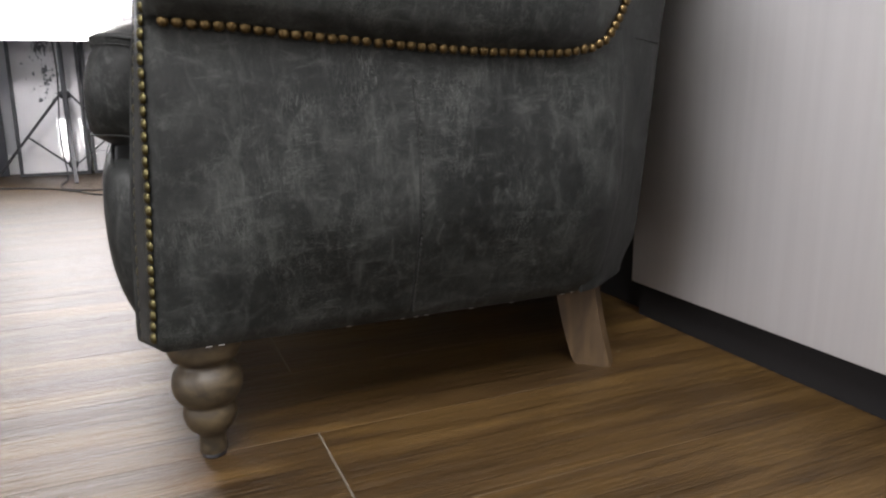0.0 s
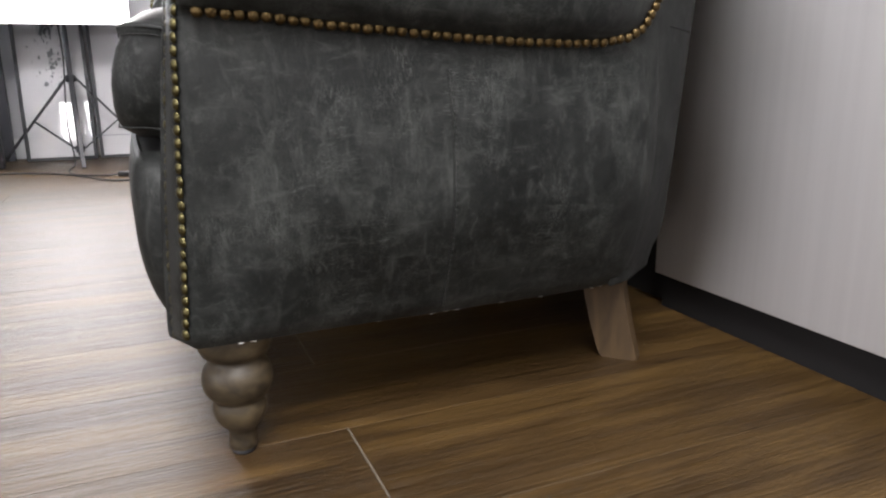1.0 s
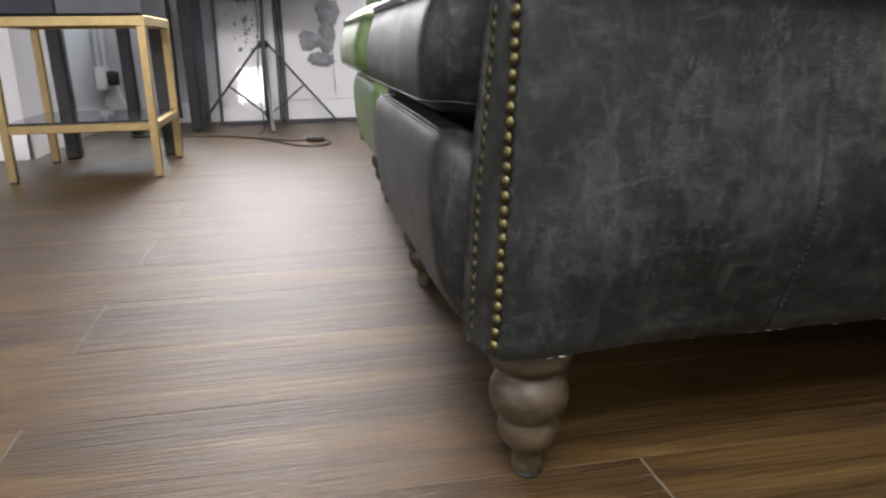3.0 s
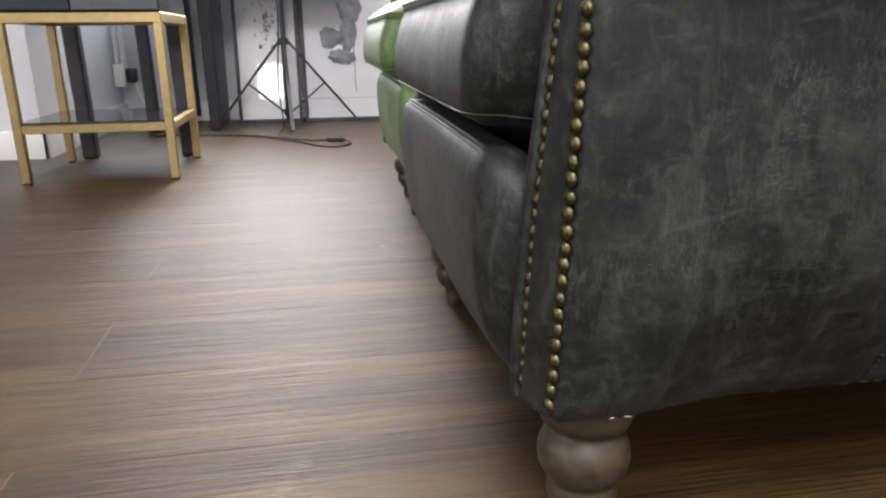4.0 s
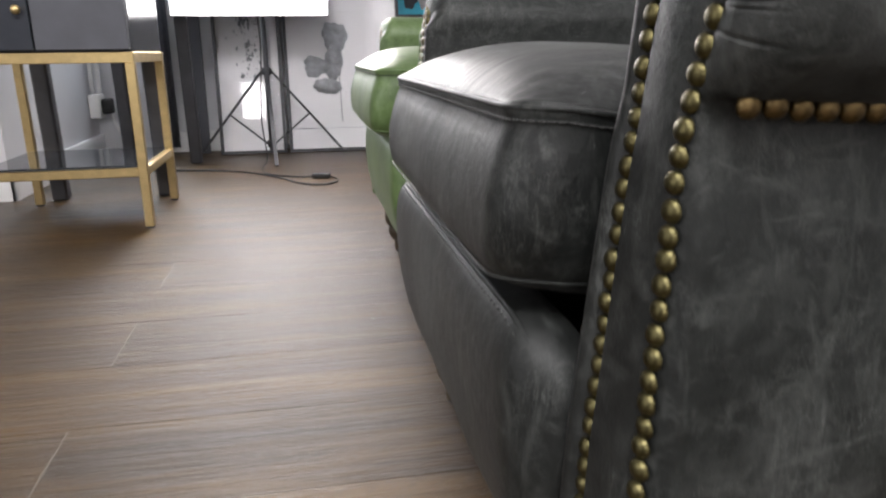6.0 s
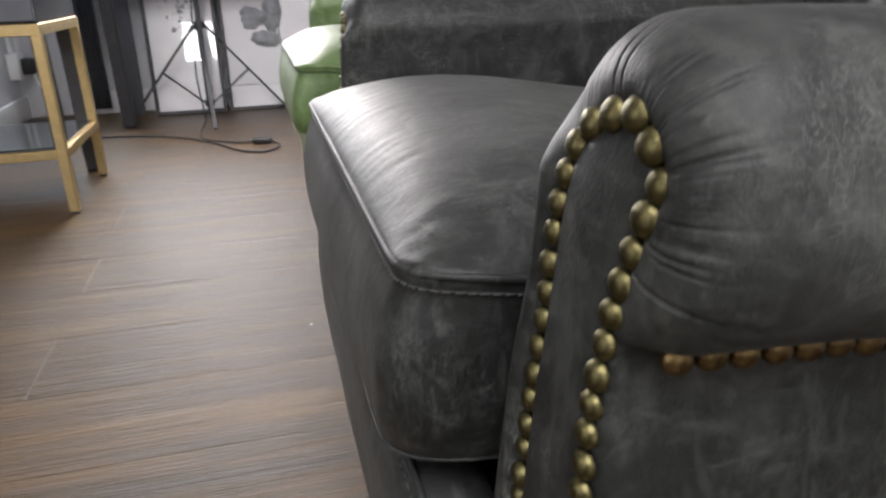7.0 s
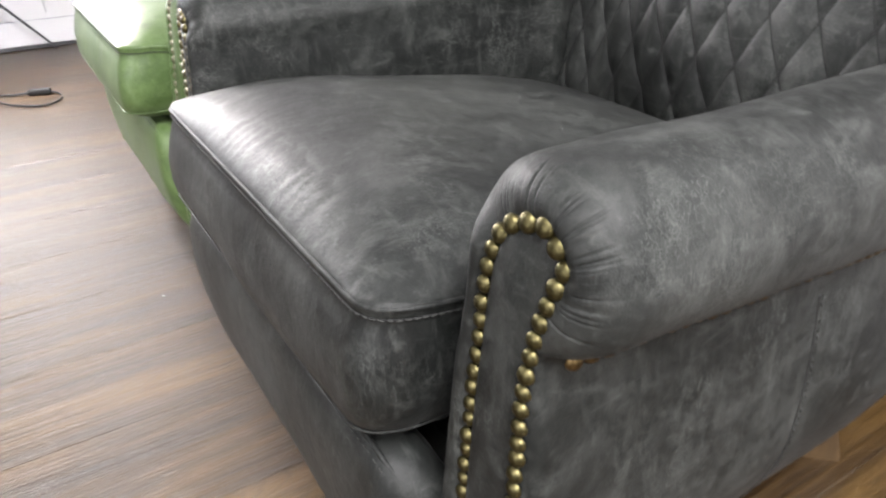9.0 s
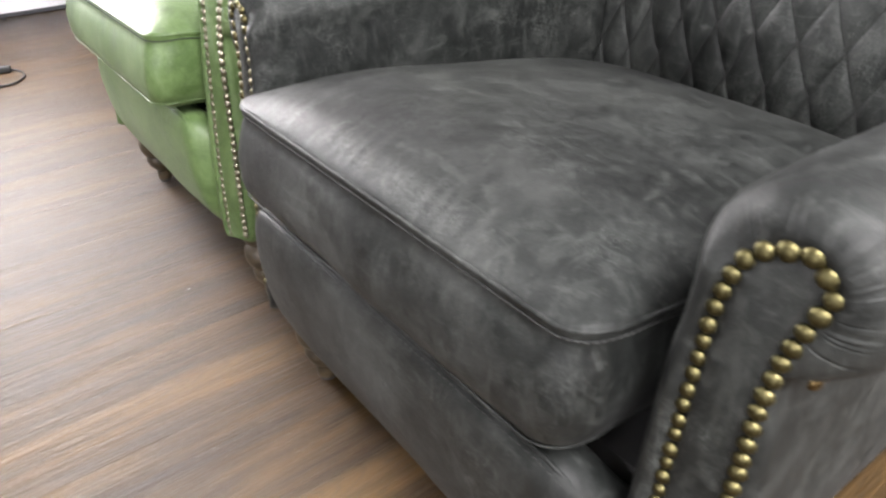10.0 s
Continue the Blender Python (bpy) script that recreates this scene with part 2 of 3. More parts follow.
def tube(points, radius, sides=8, closed=False):
    pts = [Vector(p) for p in points]
    n = len(pts)
    rows, up = [], Vector((0.13, 0.21, 0.97))
    for i, p in enumerate(pts):
        a = pts[(i - 1) % n] if closed or i else p
        b = pts[(i + 1) % n] if closed or i < n - 1 else p
        d = (b - a).normalized()
        s = d.cross(up)
        s = s.normalized() if s.length > 1e-4 else d.orthogonal().normalized()
        up = s.cross(d).normalized()
        rows.append([p + radius * (math.cos(q) * s + math.sin(q) * up) for q in (2 * math.pi * k / sides for k in range(sides))])
    bm, vs = grid_mesh(rows, close_u=True, close_v=closed)
    if not closed:
        bm.faces.new(vs[0])
        bm.faces.new(vs[-1])
    return outward(bm)


def beam(a, b, w, d=None):
    """A square bar from a to b."""
    a, b = Vector(a), Vector(b)
    bm = box(-w / 2, w / 2, -(d or w) / 2, (d or w) / 2, 0, (b - a).length, min(w, d or w) * 0.12, 1)
    bm.transform(Matrix.Translation(a) @ (b - a).to_track_quat("Z", "Y").to_matrix().to_4x4())
    return bm


def smooth01(a, b, x):
    t = min(1.0, max(0.0, (x - a) / (b - a)))
    return t * t * (3 - 2 * t)


def spline(keys, n):
    """n points on a Catmull-Rom curve through the keys (tuples of any length)."""
    out, m = [], len(keys) - 1
    for i in range(n):
        s = i / (n - 1) * m
        j = min(int(s), m - 1)
        t = s - j
        p = [np.array(keys[min(max(j + q, 0), m)], float) for q in (-1, 0, 1, 2)]
        out.append(0.5 * (2 * p[1] + (p[2] - p[0]) * t + (2 * p[0] - 5 * p[1] + 4 * p[2] - p[3]) * t * t + (3 * p[1] - p[0] - 3 * p[2] + p[3]) * t ** 3))
    return out


def along(points, pitch):
    """Points at an even pitch along a polyline, with the direction there."""
    pts = [Vector(p) for p in points]
    out, need = [(pts[0], pts[1] - pts[0])], pitch
    for a, b in zip(pts, pts[1:]):
        length, at = (b - a).length, 0.0
        while length - at >= need:
            at += need
            out.append((a.lerp(b, at / length), b - a))
            need = pitch
        need -= length - at
    return out


def ease(x, keys):
    """Piecewise linear value."""
    return float(np.interp(x, [k for k, _ in keys], [v for _, v in keys]))


# ---- the room ----
X_LEFT, X_RIGHT, Y_BACK, Y_FAR, CEIL = -5.0, 0.80, -3.0, 4.17, 2.7


def wall(name, x0, x1, y0, y1, z0, z1, material=None):
    return tagged(part(name, box(x0, x1, y0, y1, z0, z1), material or WALLPAINT, smooth=False), kind="structure")


def build_room():
    t = 0.15
    tagged(part("subfloor", box(X_LEFT - t, X_RIGHT + t, Y_BACK - t, Y_FAR + t, -0.12, -0.009), SUBFLOOR, smooth=False), kind="structure")
    # unseen ceiling, with an opening added for the overhead fill
    bm = box(X_LEFT - t, X_RIGHT + t, Y_BACK - t, -1.80, CEIL, CEIL + 0.15)
    box(X_LEFT - t, X_RIGHT + t, 0.0, Y_FAR + t, CEIL, CEIL + 0.15, bm=bm)
    box(X_LEFT - t, -0.95, -1.80, 0.0, CEIL, CEIL + 0.15, bm=bm)
    box(0.25, X_RIGHT + t, -1.80, 0.0, CEIL, CEIL + 0.15, bm=bm)
    tagged(part("ceiling", bm, CEILPAINT, smooth=False), kind="structure")
    wall("wall_right", X_RIGHT, X_RIGHT + t, Y_BACK, Y_FAR, -0.009, CEIL)
    tagged(part("trim", box(X_RIGHT - 0.012, X_RIGHT - 0.002, 0.956, Y_FAR - 0.02, -0.004, 0.78, 0.001, 1), BLACKPLINTH, smooth=False), "matt black wall lining behind the chairs", kind="structure")
    # far wall with a narrow bright window
    bm = box(-0.86, X_RIGHT, Y_FAR, Y_FAR + t, -0.009, CEIL)
    box(X_LEFT, -1.12, Y_FAR, Y_FAR + t, -0.009, CEIL, bm=bm)
    box(-1.12, -0.86, Y_FAR, Y_FAR + t, -0.009, 0.66, bm=bm)
    box(-1.12, -0.86, Y_FAR, Y_FAR + t, 1.9, CEIL, bm=bm)
    tagged(part("wall_far", bm, WALLPAINT, smooth=False), kind="structure")
    tagged(part("window_far_sky", box(-1.12, -0.86, Y_FAR + t, Y_FAR + t + 0.02, 0.66, 1.9), WINDOWGLOW, smooth=False), "bright overexposed daylight behind the narrow window", kind="structure")
    # wall behind with one window opening
    bm = box(X_LEFT, -1.02, Y_BACK - t, Y_BACK, -0.009, CEIL)
    box(-0.58, X_RIGHT, Y_BACK - t, Y_BACK, -0.009, CEIL, bm=bm)
    box(-1.02, -0.58, Y_BACK - t, Y_BACK, -0.009, 1.17, bm=bm)
    box(-1.02, -0.58, Y_BACK - t, Y_BACK, 1.67, CEIL, bm=bm)
    tagged(part("wall_behind", bm, GREYPAINT, smooth=False), kind="structure")
    # unseen side wall, grey to cut bounce, with an opening added for the fill
    bm = box(X_LEFT - t, X_LEFT, Y_BACK, -2.30, -0.009, CEIL)
    box(X_LEFT - t, X_LEFT, 1.10, Y_FAR, -0.009, CEIL, bm=bm)
    box(X_LEFT - t, X_LEFT, -2.30, 1.10, -0.009, 1.0, bm=bm)
    box(X_LEFT - t, X_LEFT, -2.30, 1.10, 2.5, CEIL, bm=bm)
    tagged(part("wall_side", bm, GREYPAINT, smooth=False), kind="structure")
    # white return wall behind the side table, with its skirting
    wall("wall_return", -1.50, -1.14, 3.02, Y_FAR, -0.009, CEIL)
    bm = box(-1.138, -1.122, 3.004, Y_FAR - 0.002, -0.004, 0.10, 0.003)
    box(-1.50, -1.122, 3.004, 3.018, -0.004, 0.10, 0.003, bm=bm)
    tagged(part("baseboard", bm, PLASTIC), "white skirting board round the return wall", kind="structure")
    bm = box(-0.86, X_RIGHT, Y_FAR - 0.016, Y_FAR - 0.002, -0.004, 0.10, 0.003)
    tagged(part("baseboard", bm, PLASTIC), "white skirting board along the far wall", kind="structure")


def build_cabinet():
    c = empty("cabinet", pose(0.746, -0.4, 0), "tall white panelled cabinet on a black plinth", "cabinet")
    part("side_panel", box(0.0, 0.05, -1.3, 1.353, 0.062, 2.2, 0.0015, 1), WHITEPANEL, c)
    part("plinth", box(0.020, 0.05, -1.3, 1.353, -0.004, 0.060), BLACKPLINTH, c, "matt black plinth", smooth=False)


build_room()
build_cabinet()


# ---- armchairs ----
# Section of an arm seen from the front: outer skin (y, z) and the line of the nail trim on its front (y, z).
ARM = [
    (.752, .141, .738, .150), (.760, .160, .742, .162), (.765, .220, .743, .220), (.766, .350, .744, .350), (.766, .450, .744, .445), (.765, .486, .742, .482),
    (.765, .513, .738, .500), (.753, .535, .732, .512), (.731, .548, .720, .520), (.704, .549, .705, .522), (.680, .538, .697, .515),
    (.666, .516, .6915, .506), (.661, .492, .6955, .492), (.668, .468, .700, .478), (.686, .453, .704, .460), (.699, .449, .705, .447),
    (.700, .430, .706, .430), (.696, .380, .706, .380), (.694, .300, .706, .300), (.696, .210, .706, .210), (.700, .160, .706, .162), (.709, .141, .709, .150)]
CREASE = [(0.0, .451), (.012, .450), (.068, .447), (.126, .441), (.187, .437), (.265, .431), (.33, .427), (.39, .425), (.435, .426), (.475, .432), (.495, .441), (.514, .463), (.524, .480), (.56, .53)]
MID = 1.035
N_SEC = 640


LEAN = [(.14, -.0080), (.159, -.0068), (.30, .0012), (.42, .0075), (.47, .0125), (.515, .0165), (.55, .0195)]

TWIST = [(.14, .26), (.28, .25), (.36, .16), (.44, .07), (.50, .11)]


def lean(x, z, y):
    """The arm fronts lean back a little towards their tops and outer edges."""
    return (ease(z, LEAN) - ease(z, TWIST) * (y - 0.706)) * (1 - smooth01(0.05, 0.25, x))


# plan of the body's outer side towards the back
PLAN = [(.40, .700), (.45, .702), (.48, .705), (.50, .709), (.53, .720), (.565, .745), (.60, .775), (.63, .805), (.648, .836), (.655, .875)]


def plan_in(x):
    return ease(x, PLAN) - 0.700


def under_curl(z):
    return 0.040 * (1 - smooth01(0.13, 0.29, z)) ** 1.4


def arm_point(sec, x, i):
    y, z, ny, nz = sec
    s = i / (N_SEC - 1)
    # the underside of the roll sinks and rises along the arm
    drop = ease(x, CREASE) - 0.449
    wgt = smooth01(0.53, 0.66, s) * (1 - smooth01(0.74, 0.97, s))
    z2 = z + drop * wgt
    # the roll flattens towards the chair's back
    if y < 0.70:
        y = y + (0.699 - y) * 0.8 * smooth01(0.40, 0.54, x) * (1 if z > 0.44 else 0)
    z2 -= 0.004 * smooth01(0.03, 0.15, x) * smooth01(0.50, 0.53, z)
    # the rear end of the outer panel runs under the skin of the back
    dive = 0.006 * smooth01(0.520, 0.556, x) if s > 0.6 else 0.0
    if s > 0.6:
        z2 = z2 + 0.008 * smooth01(0.520, 0.556, x) * (1 - smooth01(0.15, 0.2, z))
    # front edge: rounded over to the trim line
    reach = 0.011 + 0.011 * smooth01(0.43, 0.47, z)
    t = min(1.0, max(0.0, (x + 0.006) / reach))
    f = 1 - math.sqrt(1 - (1 - t) ** 2)
    f = 0.55 * f + 0.45 * (1 - t) ** 2
    py, pz = y + (ny - y) * f, z2 + (nz - z) * f
    # the padding swells forward beside the inner nail row
    swell = 0.0085 * 4 * f * (1 - f) * smooth01(0.735, 0.750, y) * (1 - smooth01(0.50, 0.53, z))
    # gathered pleats round the roll's end
    top = smooth01(0.28, 0.35, s) * (1 - smooth01(0.555, 0.63, s))
    fold = 0.0
    ragged = 0.5 + 0.9 * noise.noise(Vector((s * 41, 7.0, 0.5)))
    fade = smooth01(-0.007, -0.002, x) * (1 - smooth01(-0.004 + 0.002 * ragged, 0.001 + 0.008 * ragged, x))
    if top * fade > 0.005:
        crease = abs(noise.noise(Vector((s * 104 + 6 * x * math.sin(s * 29), 4.0 + 9 * x, 0.5))))
        fold = max(0.0, 1 - 7.0 * crease) ** 1.4 * min(1.0, max(0.1, 0.6 + 1.6 * noise.noise(Vector((s * 38, 2.0, 0.5)))))
        cy, cz = 0.712, 0.497
        r = math.hypot(py - cy, pz - cz)
        a = (0.0006 - 0.0050 * fold) * top * fade
        py, pz = py + (py - cy) / r * a, pz + (pz - cz) / r * a
    swell += 0.0072 * 4 * f * (1 - f) * smooth01(0.31, 0.44, s) * (1 - smooth01(0.60, 0.72, s)) * (1 - 0.20 * fold)
    # soft unevenness of the stuffing
    a = 0.0022 * noise.noise(Vector((x * 9, y * 11, z * 9))) * smooth01(0.02, 0.1, x)
    # the hidden inner side gives way where the outer panel runs inwards
    if s < 0.3:
        dive = 0.070 * smooth01(0.38, 0.50, x) * (1 - smooth01(0.26, 0.33, z))
    # the outer panel curls under towards its lower edge
    under = under_curl(z) * smooth01(0.03, 0.17, x) * (1 - 0.30 * smooth01(0.44, 0.56, x)) if s > 0.7 else 0.0
    return Vector((x - swell + lean(x, pz, py), py + a + dive + plan_in(x) * (1.0 if s > 0.7 else 1 - smooth01(0.70, 0.76, y)) + under, pz - 0.36 * under))


def side_of(p, side):
    return Vector((p[0], p[1] if side < 0 else 2 * MID - p[1], p[2]))


def build_arm(chair, side, leather, nails_mesh, brass, row_mesh, row_brass):
    secs = spline(ARM, N_SEC)
    xs = [-0.006, -0.0055, -0.0045, -0.003, -0.001, 0.001, 0.003, 0.006, 0.009, 0.012, 0.016, 0.020, 0.025, 0.030, 0.036, 0.043, 0.052, 0.066] + [0.085 + 0.0235 * i for i in range(21)]
    rows = [[side_of(arm_point(secs[i], x, i), side) for i in range(N_SEC)] for x in xs]
    bm, vs = grid_mesh(rows, close_u=True)
    bm.faces.new(vs[-1])
    # the flat facing inside the trim line
    c = [v.co.copy() for v in vs[0]]
    prev = vs[0]
    for inset, proud in ((0.10, 0.0), (0.22, -0.0026), (0.42, -0.0042)):
        ring = [bm.verts.new(p + Vector((proud, 0, 0)) + (side_of((p[0], ease(p[2], [(0.1, .7245), (.44, .7245), (.49, .716), (.52, .714)]), min(p[2], .500)), side) - p) * inset) for p in c]
        for i in range(N_SEC):
            bm.faces.new((prev[i], prev[(i + 1) % N_SEC], ring[(i + 1) % N_SEC], ring[i]))
        prev = ring
    # strips across the facing, from the inner edge to the outer one
    half = N_SEC // 2
    for i in range(half - 1):
        a, b, d, e = ring[i], ring[i + 1], ring[N_SEC - 2 - i], ring[N_SEC - 1 - i]
        if len({a, b, d, e}) == 4:
            bm.faces.new((a, b, d, e))
    arm = part("arm", outward(bm), leather, chair)
    # nail trim round the facing
    trim = [side_of((lean(-0.006, s[3], s[2]) - 0.0068, s[2], s[3]), side) for s in secs[2:-2]]
    put_nails(trim, 0.0113, lambda p, d: Vector((-1, (0.16 if side > 0 else -0.16) * (1 if abs(p.y - MID) > 0.325 else 0.0), 0.15 if p.z > 0.5 else 0)), arm, nails_mesh, brass)
    # nail trim along the crease under the roll
    row = []
    for k in range(60):
        x = 0.010 + 0.518 * k / 59
        y = 0.6920 + plan_in(x)
        row.append(side_of((x + lean(x, 0.449, 0.70), y, ease(x, CREASE) + 0.0003), side))
    put_nails(row, 0.0116, lambda p, d: Vector((0, side, -0.15)), arm, row_mesh, row_brass)
    # vertical seam in the outer panel, sewn a little under the surface
    if side < 0:
        seam = []
        panel = range(int(N_SEC * 0.74), N_SEC - 4)
        for z in [0.150 + 0.268 * k / 60 for k in range(61)]:
            i = min(panel, key=lambda q: abs(secs[q][1] - z))
            p = arm_point(secs[i], 0.255 + 0.025 * (0.42 - z) + 0.0015 * math.sin(z * 23), i)
            seam.append((p.x, p.y - 0.0001, p.z))
        part("seam", tube(seam, 0.0006, 6), THREAD, chair, "dark sewn seam")
        part("seam", tube([(q[0] + 0.0019, q[1] + 0.0004, q[2]) for q in seam], 0.0010, 6), leather, chair, "pressed seam edge")
        for (p, d) in along([(q[0] + 0.004, q[1] - 0.0006, q[2]) for q in seam], 0.0068):
            part_of("stitch", stitch_mesh(1), PALETHREAD, chair).matrix_local = Matrix.Translation(p) @ d.to_track_quat("Z", "Y").to_matrix().to_4x4()
    return arm


STITCH = {}


def stitch_mesh(kind=0):
    if kind not in STITCH:
        me = bpy.data.meshes.new("stitch")
        bm = box(-0.0004, 0.0004, -0.0004, 0.0004, -0.0018, 0.0018)
        bm.to_mesh(me)
        bm.free()
        STITCH[kind] = me
    return STITCH[kind]


def staple_mesh():
    if not STAPLE:
        me = bpy.data.meshes.new("staple")
        bm = box(-0.003, 0.003, -0.0003, 0.0003, -0.0005, 0.0003)
        bm.to_mesh(me)
        bm.free()
        STAPLE.append(me)
    return STAPLE[0]


STAPLE = []


def make_nail():
    prof = [(0.0057, 0.0), (0.0058, 0.0007), (0.0054, 0.0021), (0.0044, 0.0034), (0.0030, 0.0043), (0.0012, 0.0047)]
    bm = lathe(prof, 12)
    me = bpy.data.meshes.new("nail")
    bm.to_mesh(me)
    bm.free()
    return me


def put_nails(path, pitch, normal, parent, me, brass):
    for p, d in along(path, pitch):
        j = Vector((random.uniform(-.12, .12), random.uniform(-.12, .12), random.uniform(-.12, .12)))
        ob = part_of("nail", me, brass, parent)
        q = (normal(p, d) + j).normalized().to_track_quat("Z", "Y")
        s = random.uniform(0.94, 1.04)
        ob.matrix_local = Matrix.LocRotScale(p + Vector((random.uniform(-.0004, .0004), 0, random.uniform(-.0006, .0006))), q, (s, s, s))


def rail_edge(v):
    """How far the front rail falls back towards the arms."""
    return 0.005 * v * v + 0.042 * max(0.0, (abs(v) - 0.84) / 0.16) ** 2.2


def rail_drop(v):
    return 0.006 * v * v + 0.050 * max(0.0, (abs(v) - 0.80) / 0.20) ** 2


def build_apron(chair, leather, setback=0.0):
    prof = [(.02, .138), (-.004, .137), (-.024, .145), (-.040, .171), (-.049, .208), (-.053, .25), (-.053, .285), (-.049, .312), (-.040, .325), (-.02, .326), (-.004, .318), (.006, .296), (.012, .262)]
    prof = spline(prof, 48)
    rows = []
    n = 60
    for j in range(n + 1):
        v = -1 + 2 * j / n
        y = MID + v * (MID - 0.757)
        edge = rail_edge(v)
        rows.append([(x + (edge + setback) * (1 if x < 0 else 0) + 0.0022 * noise.noise(Vector((x * 12, y * 9, z * 12))), y, z - rail_drop(v) * smooth01(0.2, 0.32, z)) for x, z in prof])
    bm, vs = grid_mesh(rows)
    ob = part("front_rail", outward(bm), leather, chair)
    lip = [(-0.0405 + setback + rail_edge(v), MID + v * (MID - 0.762), 0.3262 - rail_drop(v)) for v in [-1 + 2 * k / 50 for k in range(51)]]
    part("piping", tube(lip, 0.0022, 6), leather, ob, "rolled seam along the rail")
    for p, d in along([(q[0] - 0.0052, q[1], q[2] - 0.0018) for q in lip], 0.0075):
        part_of("stitch", stitch_mesh(), PALETHREAD, ob).matrix_local = Matrix.Translation(p) @ d.to_track_quat("Z", "Y").to_matrix().to_4x4()
    return ob


def build_cushion(chair, leather, x0=-0.044):
    x1, y0, y1, z1 = 0.490, 0.786, 2 * MID - 0.788, 0.445

    def plan(u, v):
        """A square -1..1 mapped on the plan with rounded corners."""
        a, b = abs(u), abs(v)
        r = 0.125
        x, y = u, v
        if a > 1 - r and b > 1 - r:
            k = max((a - 1 + r) / r, (b - 1 + r) / r)
            du, dv = (a - 1 + r) / r, (b - 1 + r) / r
            h = math.hypot(du, dv)
            du, dv = du / h * k, dv / h * k
            x, y = math.copysign(1 - r + r * du, u), math.copysign(1 - r + r * dv, v)
        return (x0 + x1) / 2 + x * (x1 - x0) / 2, (y0 + y1) / 2 + y * (y1 - y0) / 2

    def wav(p, a=0.003, f=8):
        return a * noise.noise(Vector((p[0] * f, p[1] * f, p[2] * f + 3)))

    def edge(k):
        """A point on the square's rim, k in 0..1."""
        k = (k % 1) * 4
        s, t = int(k), k - int(k)
        return [(-1, -1 + 2 * t), (-1 + 2 * t, 1), (1, 1 - 2 * t), (1 - 2 * t, -1)][s]

    m = 420
    rows = []
    cx, cy = (x0 + x1) / 2, (y0 + y1) / 2
    # top: rings from the middle to the rim, crowned
    for q in [0.0, .1, .2, .3, .4, .5, .6, .68, .75, .81, .85, .88, .905, .925, .945, .96, .972, .983, .992, 1.0]:
        r = []
        for k in range(m):
            u, v = edge(k / m)
            px, py = plan(u, v)
            x, y = cx + (px - cx) * q, cy + (py - cy) * q
            uu, vv = (x - cx) / (x1 - x0) * 2, (y - cy) / (y1 - y0) * 2
            z = z1 + 0.052 * max(0.0, 1 - uu ** 4) ** 0.8 * max(0.0, 1 - vv ** 4) ** 0.8
            gather = math.sin(y * 260 + 5 * math.sin(y * 47)) * math.exp(-((x - x0) / 0.030) ** 2) + math.sin(x * 240 + 4 * math.sin(x * 39)) * math.exp(-((y - y0) / 0.030) ** 2)
            z += 0.0011 * gather * (1 - q ** 12)
            z = z - 0.158 * max(0.0, x + 0.02) + wav((x, y, 0), 0.004, 6) * (1 - q ** 4)
            r.append((x, y, z))
        rows.append(r)
    # rim seam, sides and underside
    for q, dz, out in [(1.0, -.003, .0012), (1.0, -.006, .0004), (1, -.012, -.0008), (1, -.02, 0.004), (1, -.035, .009), (1, -.055, .014), (1, -.078, .016), (1, -.091, .014), (1, -.099, .008), (1, -.106, -.006), (.96, -.109, 0), (.5, -.109, 0)]:
        r = []
        for k in range(m):
            u, v = edge(k / m)
            px, py = plan(u, v)
            x, y = cx + (px - cx) * q, cy + (py - cy) * q
            h = math.hypot(px - cx, py - cy)
            fr = 0.25 + 0.75 * smooth01(-0.45, -1.0, u)
            # the front face swells out towards its lower edge
            o = out * fr + (wav((x, y, dz * 3), 0.003, 11) if out > 0.001 else 0)
            x, y = x + (px - cx) / h * o * (0.2 + 0.8 * smooth01(0.45, 1.0, abs(u))), y + (py - cy) / h * o * 0.6
            # the lower near corner is rounded off
            y += 0.014 * max(0.0, (-dz - 0.04) / 0.064) ** 2 * smooth01(-0.5, -0.9, v) * smooth01(0.2, -0.6, u)
            r.append((x, y, z1 + dz - 0.158 * max(0.0, x + 0.02)))
        rows.append(r)
    bm, vs = grid_mesh(rows, close_u=True)
    bm.faces.new(vs[-1])
    bmesh.ops.remove_doubles(bm, verts=vs[0], dist=1e-5)
    ob = part("seat_cushion", outward(bm), leather, chair)
    rim = []
    for k in range(160):
        u, v = edge(k / 160)
        px, py = plan(u, v)
        rim.append((px, py, z1 - 0.0015 - 0.158 * max(0.0, px + 0.02)))
    part("piping", tube(rim, 0.0021, 8, True), leather, ob, "raised welt round the cushion top")
    low = []
    for k in range(160):
        u, v = edge(k / 160)
        px, py = plan(u, v)
        f = 0.010 if u < -0.8 else 0.0
        py += 0.008 * smooth01(-0.5, -0.9, v) * smooth01(0.2, -0.6, u)
        low.append((px - f, py, z1 - 0.097 - 0.158 * max(0.0, px + 0.02)))
    part("piping", tube(low, 0.0010, 6, True), leather, ob, "welt round the cushion bottom")
    # a row of stitches under the front and side welt
    path = []
    for k in range(-50, 91):
        u, v = edge((k % 160) / 160)
        px, py = plan(u, v)
        path.append((px - (0.0004 if u < -0.8 else 0), py + (-0.0004 if v < -0.8 else 0.0004 if v > 0.8 else 0), z1 - 0.0082 - 0.158 * max(0.0, px + 0.02)))
    part("seam", tube(path, 0.0006, 6), THREAD, ob, "dark line of the topstitched seam")
